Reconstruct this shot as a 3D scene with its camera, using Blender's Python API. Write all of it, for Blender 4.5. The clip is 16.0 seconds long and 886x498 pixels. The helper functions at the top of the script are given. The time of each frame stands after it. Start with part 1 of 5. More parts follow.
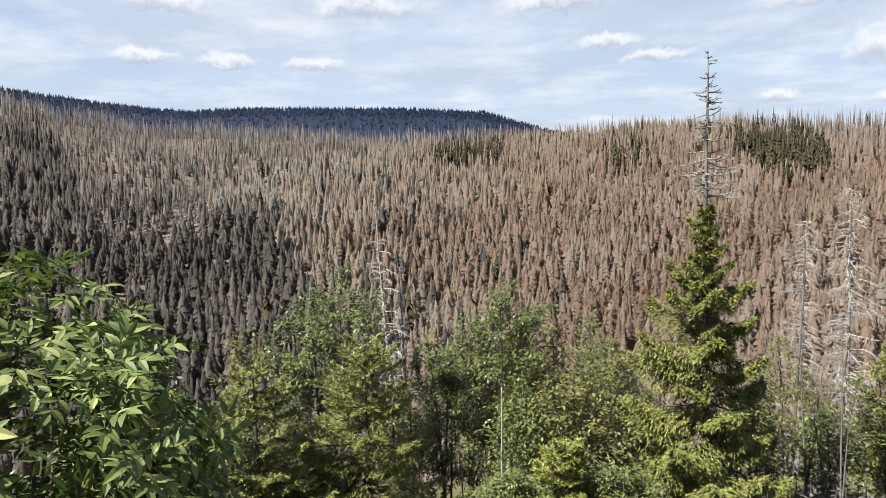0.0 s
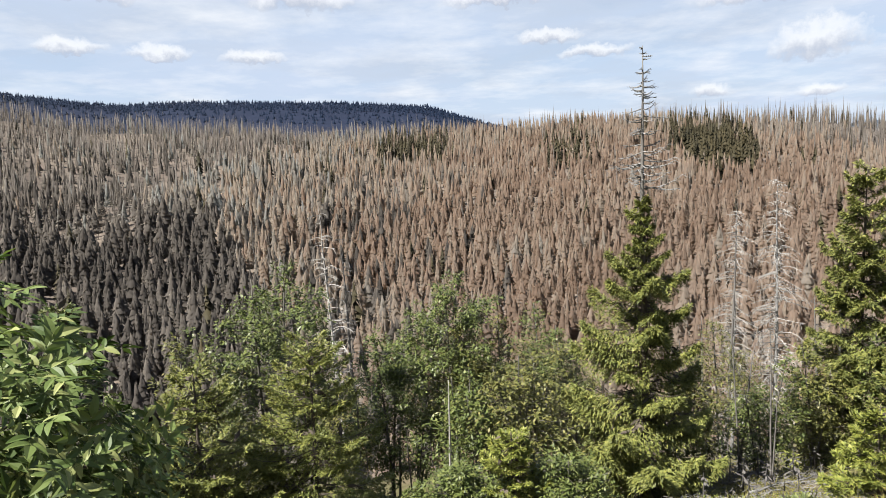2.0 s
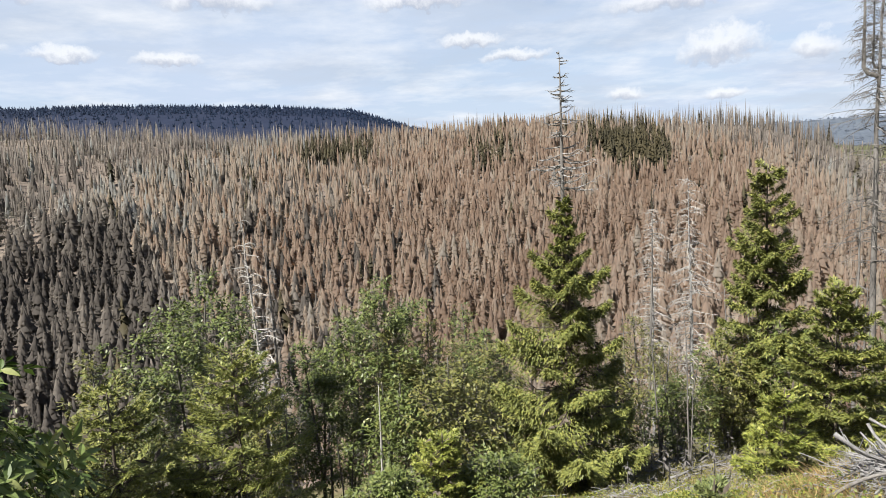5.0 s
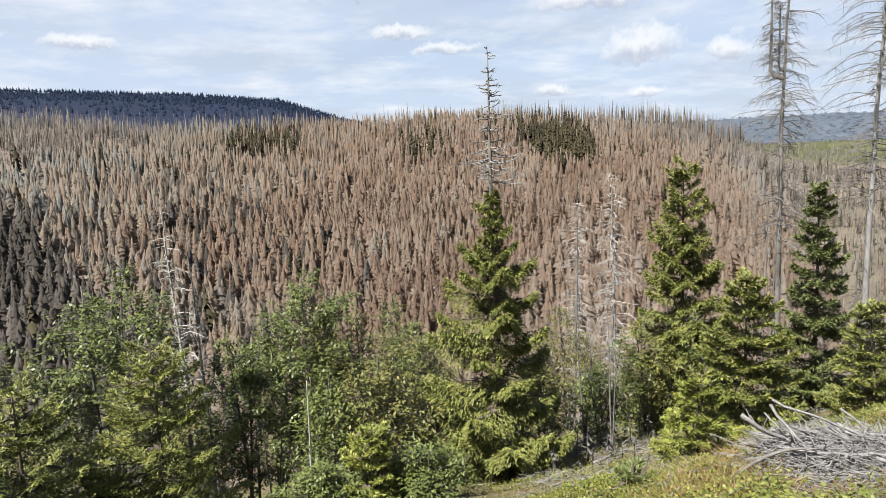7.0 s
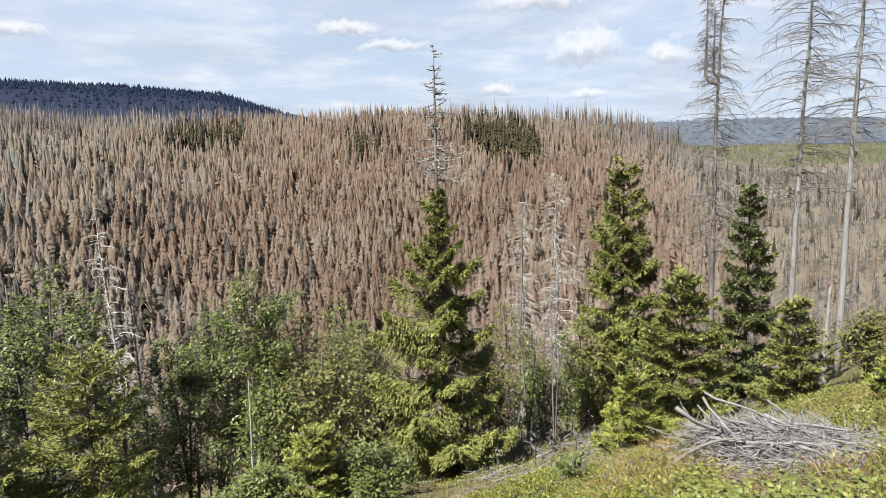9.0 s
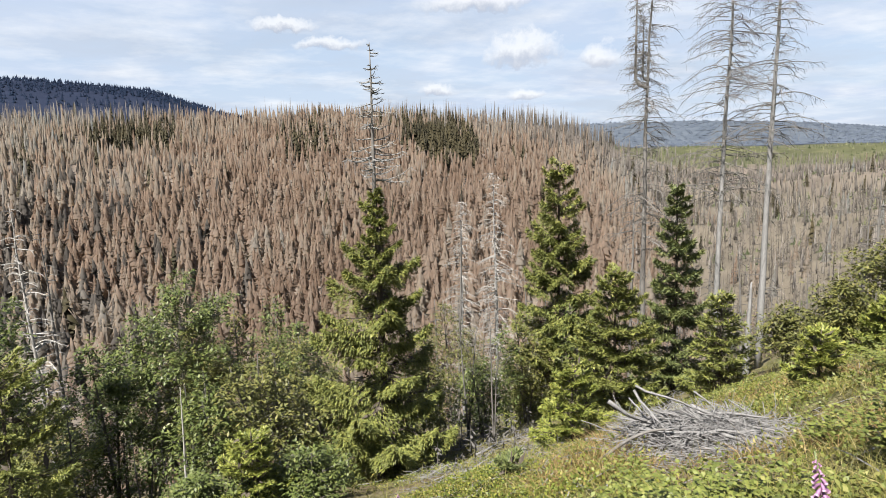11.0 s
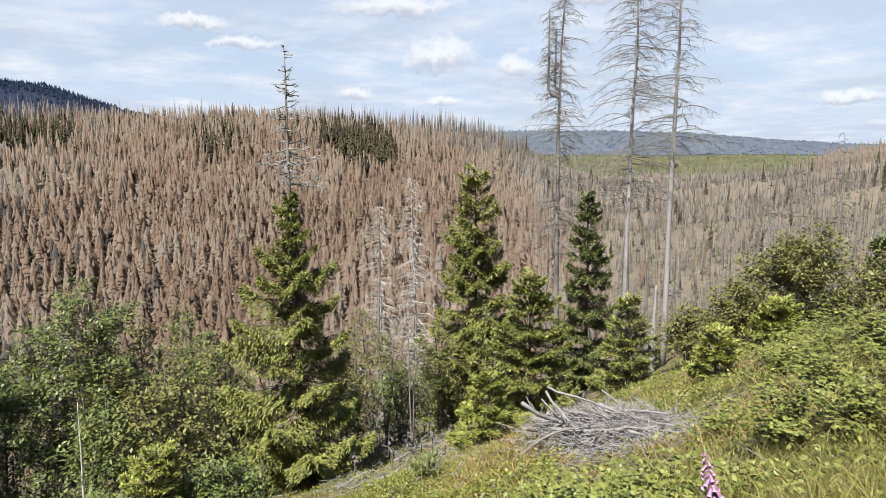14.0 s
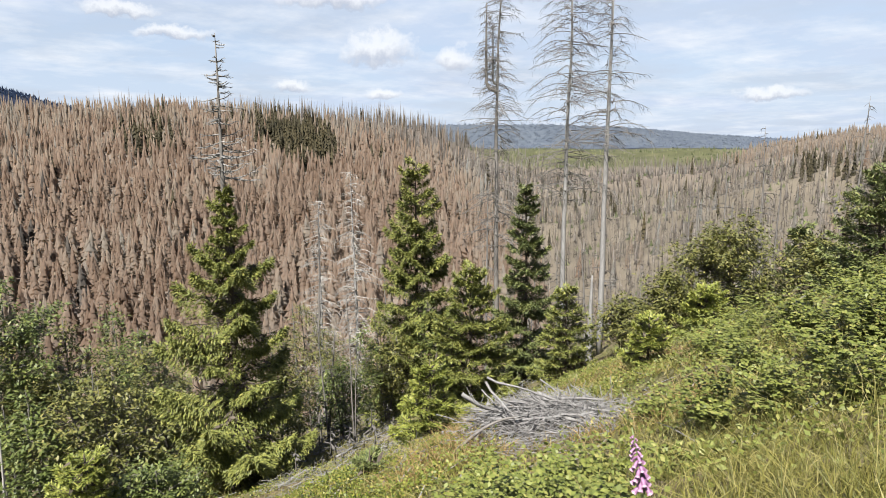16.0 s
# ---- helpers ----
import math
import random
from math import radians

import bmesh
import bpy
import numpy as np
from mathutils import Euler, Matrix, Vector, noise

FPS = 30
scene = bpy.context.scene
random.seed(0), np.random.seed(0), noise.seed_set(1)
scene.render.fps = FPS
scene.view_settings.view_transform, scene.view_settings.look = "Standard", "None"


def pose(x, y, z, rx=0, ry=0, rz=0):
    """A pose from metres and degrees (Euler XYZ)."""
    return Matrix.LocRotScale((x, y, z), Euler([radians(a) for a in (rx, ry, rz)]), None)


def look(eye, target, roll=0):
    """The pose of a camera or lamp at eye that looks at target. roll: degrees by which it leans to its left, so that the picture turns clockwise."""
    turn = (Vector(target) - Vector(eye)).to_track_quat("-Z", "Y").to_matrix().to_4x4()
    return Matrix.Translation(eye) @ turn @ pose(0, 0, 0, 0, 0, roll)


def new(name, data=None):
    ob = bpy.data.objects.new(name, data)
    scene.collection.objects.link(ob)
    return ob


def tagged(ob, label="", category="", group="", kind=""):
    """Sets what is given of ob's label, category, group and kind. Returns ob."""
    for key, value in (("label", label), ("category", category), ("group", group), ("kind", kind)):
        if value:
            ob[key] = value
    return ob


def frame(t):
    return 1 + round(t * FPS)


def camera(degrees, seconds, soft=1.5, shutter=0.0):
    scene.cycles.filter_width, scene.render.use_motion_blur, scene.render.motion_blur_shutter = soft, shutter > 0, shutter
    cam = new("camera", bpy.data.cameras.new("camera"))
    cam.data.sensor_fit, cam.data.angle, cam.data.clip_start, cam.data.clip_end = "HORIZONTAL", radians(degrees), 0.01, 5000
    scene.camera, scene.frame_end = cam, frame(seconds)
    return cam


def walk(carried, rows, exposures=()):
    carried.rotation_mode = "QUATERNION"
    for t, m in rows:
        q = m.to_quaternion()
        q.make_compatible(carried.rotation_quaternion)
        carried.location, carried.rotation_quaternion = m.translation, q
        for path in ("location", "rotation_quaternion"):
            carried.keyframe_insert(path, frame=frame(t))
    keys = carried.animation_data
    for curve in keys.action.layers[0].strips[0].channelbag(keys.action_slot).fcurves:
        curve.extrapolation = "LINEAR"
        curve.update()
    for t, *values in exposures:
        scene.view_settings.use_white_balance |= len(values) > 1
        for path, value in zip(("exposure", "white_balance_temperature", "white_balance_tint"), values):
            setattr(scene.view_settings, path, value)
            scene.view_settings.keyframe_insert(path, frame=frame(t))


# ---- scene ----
cam = camera(69.58, 16.0, soft=0.8)
PATH = [
    (0.0, pose(-0.000, 0.348, 1.560, 83.500, 2.151, -0.245)),
    (0.5, pose(0.007, 0.348, 1.559, 83.267, 1.981, -1.434)),
    (1.0, pose(0.016, 0.347, 1.558, 83.021, 2.311, -2.848)),
    (1.5, pose(0.019, 0.347, 1.558, 83.032, 2.769, -3.517)),
    (2.0, pose(0.030, 0.346, 1.556, 82.797, 2.576, -5.211)),
    (2.5, pose(0.038, 0.345, 1.558, 83.091, 2.341, -6.626)),
    (3.0, pose(0.046, 0.344, 1.559, 83.188, 2.643, -7.956)),
    (3.5, pose(0.054, 0.343, 1.560, 83.383, 2.807, -9.232)),
    (4.0, pose(0.060, 0.342, 1.558, 83.049, 2.893, -10.251)),
    (6.5, pose(0.093, 0.334, 1.553, 82.303, 3.114, -15.888)),
    (7.0, pose(0.105, 0.330, 1.550, 81.814, 2.603, -17.995)),
    (7.5, pose(0.110, 0.328, 1.551, 81.879, 2.521, -18.955)),
    (8.0, pose(0.119, 0.325, 1.549, 81.594, 2.158, -20.355)),
    (10.5, pose(0.152, 0.311, 1.548, 81.484, 1.737, -26.337)),
    (11.0, pose(0.162, 0.306, 1.547, 81.292, 1.478, -28.140)),
    (11.5, pose(0.171, 0.301, 1.548, 81.389, 1.015, -29.766)),
    (12.0, pose(0.178, 0.296, 1.547, 81.278, 0.926, -31.184)),
    (12.5, pose(0.182, 0.294, 1.546, 81.097, 1.070, -31.873)),
    (13.0, pose(0.187, 0.291, 1.547, 81.221, 0.840, -32.946)),
    (13.5, pose(0.194, 0.287, 1.549, 81.620, 0.685, -34.211)),
    (14.0, pose(0.200, 0.283, 1.549, 81.610, 0.518, -35.336)),
    (14.5, pose(0.204, 0.279, 1.546, 81.083, 0.727, -36.252)),
    (15.0, pose(0.210, 0.275, 1.546, 81.158, 0.479, -37.467)),
    (15.5, pose(0.215, 0.271, 1.546, 81.131, 0.755, -38.479)),
    (16.0, pose(0.225, 0.263, 1.545, 81.000, 0.494, -40.669)),
]
walk(cam, PATH, ((0.0, 1.92), (16.0, 1.92)))

# ---------------------------------------------------------------- world, sun
SUN_AZ, SUN_EL = -116.0, 54.0      # degrees right of +y, degrees up


def heading(az, el=0.0):
    a, e = radians(az), radians(el)
    return Vector((math.sin(a) * math.cos(e), math.cos(a) * math.cos(e), math.sin(e)))


def make_world():
    w = bpy.data.worlds.new("summer_sky")
    w.use_nodes = True
    nt = w.node_tree
    nt.nodes.clear()
    N, L = nt.nodes.new, nt.links.new
    out, bg = N("ShaderNodeOutputWorld"), N("ShaderNodeBackground")
    sky = N("ShaderNodeTexSky")
    sky.sky_type = "NISHITA"
    sky.sun_disc = False
    sky.sun_elevation, sky.sun_rotation = radians(SUN_EL), radians(SUN_AZ)
    sky.air_density, sky.dust_density, sky.altitude = 1.0, 1.6, 700
    bg.inputs["Strength"].default_value = 0.05
    geo = N("ShaderNodeTexCoord")
    # the cloud deck: directions projected on a flat layer
    sep = N("ShaderNodeSeparateXYZ")
    L(geo.outputs["Generated"], sep.inputs[0])

    def mth(op, a, b=None, clamp=False):
        n = N("ShaderNodeMath")
        n.operation, n.use_clamp = op, clamp
        for i, v in enumerate((a, b)):
            if v is None:
                continue
            if isinstance(v, (int, float)):
                n.inputs[i].default_value = v
            else:
                L(v, n.inputs[i])
        return n.outputs[0]

    def ramp(fac, stops):
        n = N("ShaderNodeValToRGB")
        n.color_ramp.elements[0].position, n.color_ramp.elements[0].color = stops[0][0], (*[stops[0][1]] * 3, 1)
        n.color_ramp.elements[1].position, n.color_ramp.elements[1].color = stops[-1][0], (*[stops[-1][1]] * 3, 1)
        for p, v in stops[1:-1]:
            n.color_ramp.elements.new(p).color = (v, v, v, 1)
        L(fac, n.inputs[0])
        return n.outputs[0]

    up = mth("ADD", mth("MAXIMUM", sep.outputs[2], 0.0), 0.10)
    px, py = mth("DIVIDE", sep.outputs[0], up), mth("DIVIDE", sep.outputs[1], up)
    comb = N("ShaderNodeCombineXYZ")
    L(px, comb.inputs[0]), L(py, comb.inputs[1])

    def cloud_noise(scale, detail, rough, shift, stretch=1.0):
        mp = N("ShaderNodeMapping")
        mp.inputs["Location"].default_value = shift
        mp.inputs["Scale"].default_value = (1.0, stretch, 1.0)
        L(comb.outputs[0], mp.inputs[0])
        n = N("ShaderNodeTexNoise")
        n.inputs["Scale"].default_value, n.inputs["Detail"].default_value, n.inputs["Roughness"].default_value = scale, detail, rough
        L(mp.outputs[0], n.inputs["Vector"])
        return n.outputs["Fac"]

    veil = ramp(cloud_noise(0.55, 8, 0.62, (3.1, 1.7, 0), 1.1), [(0.30, 0.25), (0.46, 0.80), (0.62, 1.0)])
    haze = ramp(sep.outputs[2], [(0.0, 0.96), (0.12, 0.75), (0.35, 0.25), (1.0, 0.0)])
    clear = ramp(sep.outputs[2], [(0.0, 1.0), (0.30, 1.0), (0.62, 0.22), (1.0, 0.15)])
    thin = mth("MAXIMUM", mth("MULTIPLY", veil, clear), haze)
    puffs = ramp(cloud_noise(1.9, 9, 0.60, (7.3, -2.2, 0)), [(0.46, 0.0), (0.60, 0.30), (0.76, 0.75)])
    dull = ramp(cloud_noise(0.8, 9, 0.60, (-4.1, 5.2, 0)), [(0.46, 0.0), (0.58, 0.35), (0.72, 0.70)])

    puffs = mth("MULTIPLY", puffs, mth("MAXIMUM", clear, 0.5))

    def mix(fac, a, b):
        m = N("ShaderNodeMix")
        m.data_type = "RGBA"
        if isinstance(fac, float):
            m.inputs[0].default_value = fac
        else:
            L(fac, m.inputs[0])
        for s, v in ((6, a), (7, b)):
            if isinstance(v, tuple):
                m.inputs[s].default_value = (*v, 1)
            else:
                L(v, m.inputs[s])
        return m.outputs[2]

    col = mix(thin, mix(0.2, sky.outputs[0], (0.0, 0.0, 0.0)), VEIL)
    col = mix(dull, col, SHADE)
    col = mix(puffs, col, PUFF)
    # single fair-weather clouds low over the ridges: direction, width, height (radians), flat base
    for az, el, wd, ht in CUMULI:
        d = heading(az, el)
        side = Vector((d.y, -d.x, 0)).normalized()
        upv = side.cross(d).normalized()

        def dot(v):
            n = N("ShaderNodeVectorMath")
            n.operation = "DOT_PRODUCT"
            n.inputs[1].default_value = v
            L(warped, n.inputs[0])
            return n.outputs["Value"]

        ns = N("ShaderNodeTexNoise")
        ns.inputs["Scale"].default_value, ns.inputs["Detail"].default_value, ns.inputs["Roughness"].default_value = 24.0 if ht > 0.02 else 40.0, 6, 0.62
        L(geo.outputs["Generated"], ns.inputs["Vector"])
        off = N("ShaderNodeVectorMath")
        off.operation = "MULTIPLY_ADD"
        L(ns.outputs["Color"], off.inputs[0])
        off.inputs[1].default_value = (2.6 * ht,) * 3
        L(geo.outputs["Generated"], off.inputs[2])
        warped = off.outputs[0]
        shift = 1.3 * ht
        a = mth("DIVIDE", mth("SUBTRACT", dot(side), (side.x + side.y) * shift), wd)
        v = mth("SUBTRACT", dot(upv), (upv.x + upv.y + upv.z) * shift)
        b = mth("DIVIDE", v, ht)
        ahead = mth("GREATER_THAN", dot(d), 0.5)
        r2 = mth("ADD", mth("MULTIPLY", a, a), mth("MULTIPLY", b, b))
        # the base is flatter than the top
        low = mth("MULTIPLY", mth("MINIMUM", b, 0.0), mth("MINIMUM", b, 0.0))
        r2 = mth("ADD", r2, mth("MULTIPLY", low, 1.2))
        body = mth("MULTIPLY", ramp(r2, [(0.0, 0.85), (0.35, 0.72), (0.75, 0.25), (1.0, 0.0)]), ahead)
        tone = ramp(mth("ADD", mth("MULTIPLY", b, 0.5), 0.5), [(0.22, 0.0), (0.62, 1.0)])
        col = mix(body, col, mix(tone, BASE, PUFF))
    L(col, bg.inputs["Color"])
    L(bg.outputs[0], out.inputs["Surface"])
    scene.world = w


VEIL = (3.34, 3.90, 4.84)
PUFF = (5.28, 5.40, 5.60)
SHADE = (3.08, 3.44, 4.02)
BASE = (2.48, 2.72, 3.32)
CUMULI = [(35.2, 8.2, 0.062, 0.034), (41.6, 7.5, 0.034, 0.024), (35.4, 4.6, 0.034, 0.011), (27.8, 5.2, 0.03, 0.011), (67.3, 3.9, 0.05, 0.012),
          (-17.6, 10.0, 0.05, 0.016), (-24.0, 10.3, 0.05, 0.014), (-22.2, 14.6, 0.07, 0.026), (14.9, 10.6, 0.055, 0.014), (18.6, 9.2, 0.06, 0.012),
          (-10.4, 9.8, 0.05, 0.012), (-6.2, 14.6, 0.09, 0.026), (31.6, 12.4, 0.10, 0.022), (10.6, 14.2, 0.10, 0.02), (49.0, 13.0, 0.12, 0.02)]
make_world()
sun_data = bpy.data.lights.new("sun", "SUN")
sun_data.energy, sun_data.angle, sun_data.color = 5.0, radians(0.53), (1.0, 0.955, 0.87)
sun_ob = new("sun", sun_data)
sun_ob.matrix_world = look(heading(SUN_AZ, SUN_EL) * 200, (0, 0, 0))


# ---------------------------------------------------------------- materials
def material(name, build):
    m = bpy.data.materials.new(name)
    m.use_nodes = True
    nt = m.node_tree
    nt.nodes.clear()
    out = nt.nodes.new("ShaderNodeOutputMaterial")
    nt.links.new(build(nt), out.inputs["Surface"])
    return m


def node(nt, kind, **values):
    n = nt.nodes.new("ShaderNode" + kind)
    for k, v in values.items():
        n.inputs[k.replace("_", " ")].default_value = v
    return n


def blend(nt, fac, a, b, how="MIX"):
    m = nt.nodes.new("ShaderNodeMix")
    m.data_type, m.blend_type = "RGBA", how
    for s, v in ((0, fac), (6, a), (7, b)):
        if isinstance(v, tuple):
            m.inputs[s].default_value = (*v, 1)
        elif isinstance(v, (int, float)):
            m.inputs[s].default_value = v
        else:
            nt.links.new(v, m.inputs[s])
    return m.outputs[2]


def grain(nt, scale, detail=4.0, rough=0.6, stretch=None):
    tc = node(nt, "TexCoord")
    src = tc.outputs["Object"]
    if stretch:
        mp = node(nt, "Mapping")
        mp.inputs["Scale"].default_value = stretch
        nt.links.new(src, mp.inputs[0])
        src = mp.outputs[0]
    n = node(nt, "TexNoise", Scale=scale, Detail=detail, Roughness=rough)
    nt.links.new(src, n.inputs["Vector"])
    return n.outputs["Fac"]


def curve(nt, fac, stops):
    n = node(nt, "ValToRGB")
    els = n.color_ramp.elements
    els[0].position, els[0].color = stops[0][0], (*stops[0][1], 1)
    els[1].position, els[1].color = stops[-1][0], (*stops[-1][1], 1)
    for p, c in stops[1:-1]:
        els.new(p).color = (*c, 1)
    nt.links.new(fac, n.inputs[0])
    return n.outputs[0]


def surface(nt, col, rough=0.8, bump=None, strength=0.4, distance=0.02, spec=0.3):
    p = node(nt, "BsdfPrincipled", Roughness=rough)
    p.inputs["Specular IOR Level"].default_value = spec
    nt.links.new(col, p.inputs["Base Color"])
    if bump is not None:
        b = node(nt, "Bump", Strength=strength, Distance=distance)
        nt.links.new(bump, b.inputs["Height"])
        nt.links.new(b.outputs[0], p.inputs["Normal"])
    return p.outputs[0]


def foliage(name, stops, rough=0.5, through_light=0.3, patch=0.5, spec=0.3, tint_attr=False, patch_scale=0.6):
    """Leaves or needles: the colour varies from piece to piece and in larger patches."""
    def build(nt):
        if tint_attr:
            a = node(nt, "Attribute")
            a.attribute_name = "tint"
            fac = a.outputs["Fac"]
        else:
            fac = node(nt, "NewGeometry").outputs["Random Per Island"]
        big = grain(nt, patch_scale, 3)
        m = node(nt, "Math")
        m.operation = "MULTIPLY_ADD"
        nt.links.new(big, m.inputs[0])
        m.inputs[1].default_value = patch
        n = node(nt, "Math")
        n.operation = "SUBTRACT"
        nt.links.new(fac, n.inputs[0])
        n.inputs[1].default_value = patch / 2
        nt.links.new(n.outputs[0], m.inputs[2])
        col = curve(nt, m.outputs[0], stops)
        p = node(nt, "BsdfPrincipled", Roughness=rough)
        p.inputs["Specular IOR Level"].default_value = spec
        nt.links.new(col, p.inputs["Base Color"])
        t = node(nt, "BsdfTranslucent")
        bright = blend(nt, 1.0, col, (1.06, 1.04, 0.93) if tint_attr else (1.08, 1.15, 0.85), "MULTIPLY")
        nt.links.new(bright, t.inputs["Color"])
        mx = node(nt, "MixShader")
        mx.inputs[0].default_value = through_light
        nt.links.new(p.outputs[0], mx.inputs[1])
        nt.links.new(t.outputs[0], mx.inputs[2])
        return mx.outputs[0]
    return material(name, build)


def bark(name, dark, light, scale=9.0, stretch=(1, 1, 0.18)):
    def build(nt):
        g = grain(nt, scale, 6, 0.65, stretch)
        fine = grain(nt, scale * 5, 4, 0.7, stretch)
        col = curve(nt, g, [(0.30, dark), (0.55, tuple((a + b) / 2 for a, b in zip(dark, light))), (0.75, light)])
        col = blend(nt, 0.35, col, curve(nt, fine, [(0.35, dark), (0.65, light)]))
        return surface(nt, col, 0.88, g, 0.6, 0.02, 0.2)
    return material(name, build)


M_BARK = bark("spruce_bark", (0.030, 0.023, 0.018), (0.102, 0.087, 0.071))
M_BARK_PALE = bark("bleached_wood", (0.076, 0.074, 0.072), (0.216, 0.214, 0.213))
M_BARK_DEAD = bark("peeling_dead_bark", (0.041, 0.037, 0.034), (0.162, 0.154, 0.146), 5.0, (1, 1, 0.4))
M_BARK_ROWAN = bark("smooth_grey_bark", (0.038, 0.035, 0.030), (0.119, 0.111, 0.098), 12, (1, 1, 0.6))
M_TWIG = bark("dead_twig", (0.041, 0.038, 0.036), (0.108, 0.102, 0.098), 14)
M_WHITE = bark("silvery_dead_wood", (0.139, 0.131, 0.124), (0.312, 0.304, 0.290), 12)
M_STICK = bark("weathered_stick", (0.058, 0.055, 0.054), (0.207, 0.204, 0.206), 10, (1, 1, 1))
M_NEEDLE = foliage("spruce_needles", [(0.0, (0.070, 0.081, 0.022)), (0.4, (0.100, 0.113, 0.028)), (0.75, (0.136, 0.144, 0.034)), (1.0, (0.177, 0.173, 0.047))], 0.6, 0.14, 0.5)
M_NEEDLE_DARK = foliage("dark_spruce_needles", [(0.0, (0.051, 0.067, 0.026)), (0.4, (0.076, 0.093, 0.031)), (0.75, (0.106, 0.121, 0.039)), (1.0, (0.144, 0.148, 0.051))], 0.6, 0.09, 0.5)
M_NEEDLE_YOUNG = foliage("young_spruce_needles", [(0.0, (0.078, 0.095, 0.020)), (0.4, (0.119, 0.138, 0.025)), (0.75, (0.156, 0.168, 0.031)), (1.0, (0.193, 0.190, 0.048))], 0.6, 0.09, 0.45)
M_LEAF = foliage("rowan_leaves", [(0.0, (0.036, 0.049, 0.013)), (0.4, (0.055, 0.072, 0.018)), (0.75, (0.076, 0.094, 0.024)), (1.0, (0.102, 0.111, 0.033))], 0.5, 0.12, 0.4)
M_LEAF_YELLOW = foliage("yellowish_leaves", [(0.0, (0.045, 0.050, 0.013)), (0.4, (0.068, 0.072, 0.018)), (0.75, (0.091, 0.089, 0.022)), (1.0, (0.114, 0.105, 0.033))], 0.55, 0.12, 0.4)
M_ELDER = foliage("elder_leaves", [(0.0, (0.023, 0.040, 0.010)), (0.5, (0.049, 0.077, 0.019)), (0.85, (0.097, 0.127, 0.036)), (1.0, (0.187, 0.203, 0.078))], 0.55, 0.25, 0.4, 0.25)
M_BRAMBLE = foliage("raspberry_leaves", [(0.0, (0.049, 0.061, 0.013)), (0.4, (0.079, 0.093, 0.019)), (0.8, (0.107, 0.118, 0.027)), (1.0, (0.142, 0.136, 0.042))], 0.55, 0.10, 0.4)
M_GRASS = foliage("summer_grass", [(0.0, (0.053, 0.059, 0.015)), (0.4, (0.106, 0.101, 0.024)), (0.75, (0.146, 0.131, 0.036)), (1.0, (0.185, 0.160, 0.069))], 0.55, 0.22, 0.6)
M_RUST = foliage("rusty_grass", [(0.0, (0.087, 0.054, 0.021)), (0.5, (0.162, 0.108, 0.043)), (1.0, (0.260, 0.195, 0.098))], 0.6, 0.3, 0.5)
M_HEATH = foliage("bilberry_leaves", [(0.0, (0.040, 0.057, 0.013)), (0.45, (0.093, 0.114, 0.020)), (0.8, (0.153, 0.164, 0.029)), (1.0, (0.207, 0.166, 0.057))], 0.5, 0.3, 0.5)
M_FAR_BROWN = foliage("dry_brown_needles", [(0.0, (0.253, 0.189, 0.149)), (0.3, (0.330, 0.263, 0.219)), (0.55, (0.348, 0.299, 0.257)), (0.8, (0.330, 0.306, 0.282)), (1.0, (0.308, 0.315, 0.317))], 0.95, 0.80, 0.2, 0.05, True, 0.012)
M_SCRUB = foliage("dull_scrub_leaves", [(0.0, (0.033, 0.041, 0.019)), (0.5, (0.065, 0.073, 0.038)), (1.0, (0.114, 0.116, 0.065))], 0.8, 0.3, 0.5, 0.1, True, 0.02)
M_FAR_GREY = foliage("bare_grey_twigs", [(0.0, (0.123, 0.110, 0.099)), (0.4, (0.189, 0.171, 0.160)), (0.75, (0.250, 0.230, 0.214)), (1.0, (0.313, 0.287, 0.270))], 0.95, 0.65, 0.35, 0.05, True, 0.012)
# darker grey for dead trees, with the shade of the valley slope painted in
M_FAR_SHADE_GREY = foliage("shade_grey_dead_twigs", [(0.0, (0.112, 0.102, 0.095)), (0.4, (0.189, 0.172, 0.158)), (0.75, (0.278, 0.255, 0.233)), (1.0, (0.400, 0.365, 0.319))], 0.95, 0.78, 0.4, 0.05, True, 0.012)
M_FAR_GREEN = foliage("far_spruce_needles", [(0.0, (0.016, 0.014, 0.007)), (0.5, (0.030, 0.025, 0.012)), (1.0, (0.059, 0.045, 0.023))], 0.7, 0.1, 0.4, 0.15, True, 0.02)
# paler and bluer than real needles: haze over the plateau is in the colour
M_FAR_HAZE_PALE = foliage("haze_pale_needles", [(0.0, (0.039, 0.047, 0.066)), (0.5, (0.054, 0.066, 0.088)), (1.0, (0.076, 0.088, 0.107))], 0.8, 0.05, 0.5, 0.1, True, 0.004)
# dark needles with the blue of distance haze mixed into the colour
M_FAR_HAZE_BLUE = foliage("haze_blue_needles", [(0.0, (0.002, 0.004, 0.013)), (0.5, (0.002, 0.007, 0.019)), (1.0, (0.004, 0.011, 0.026))], 0.8, 0.05, 0.5, 0.1, True, 0.004)


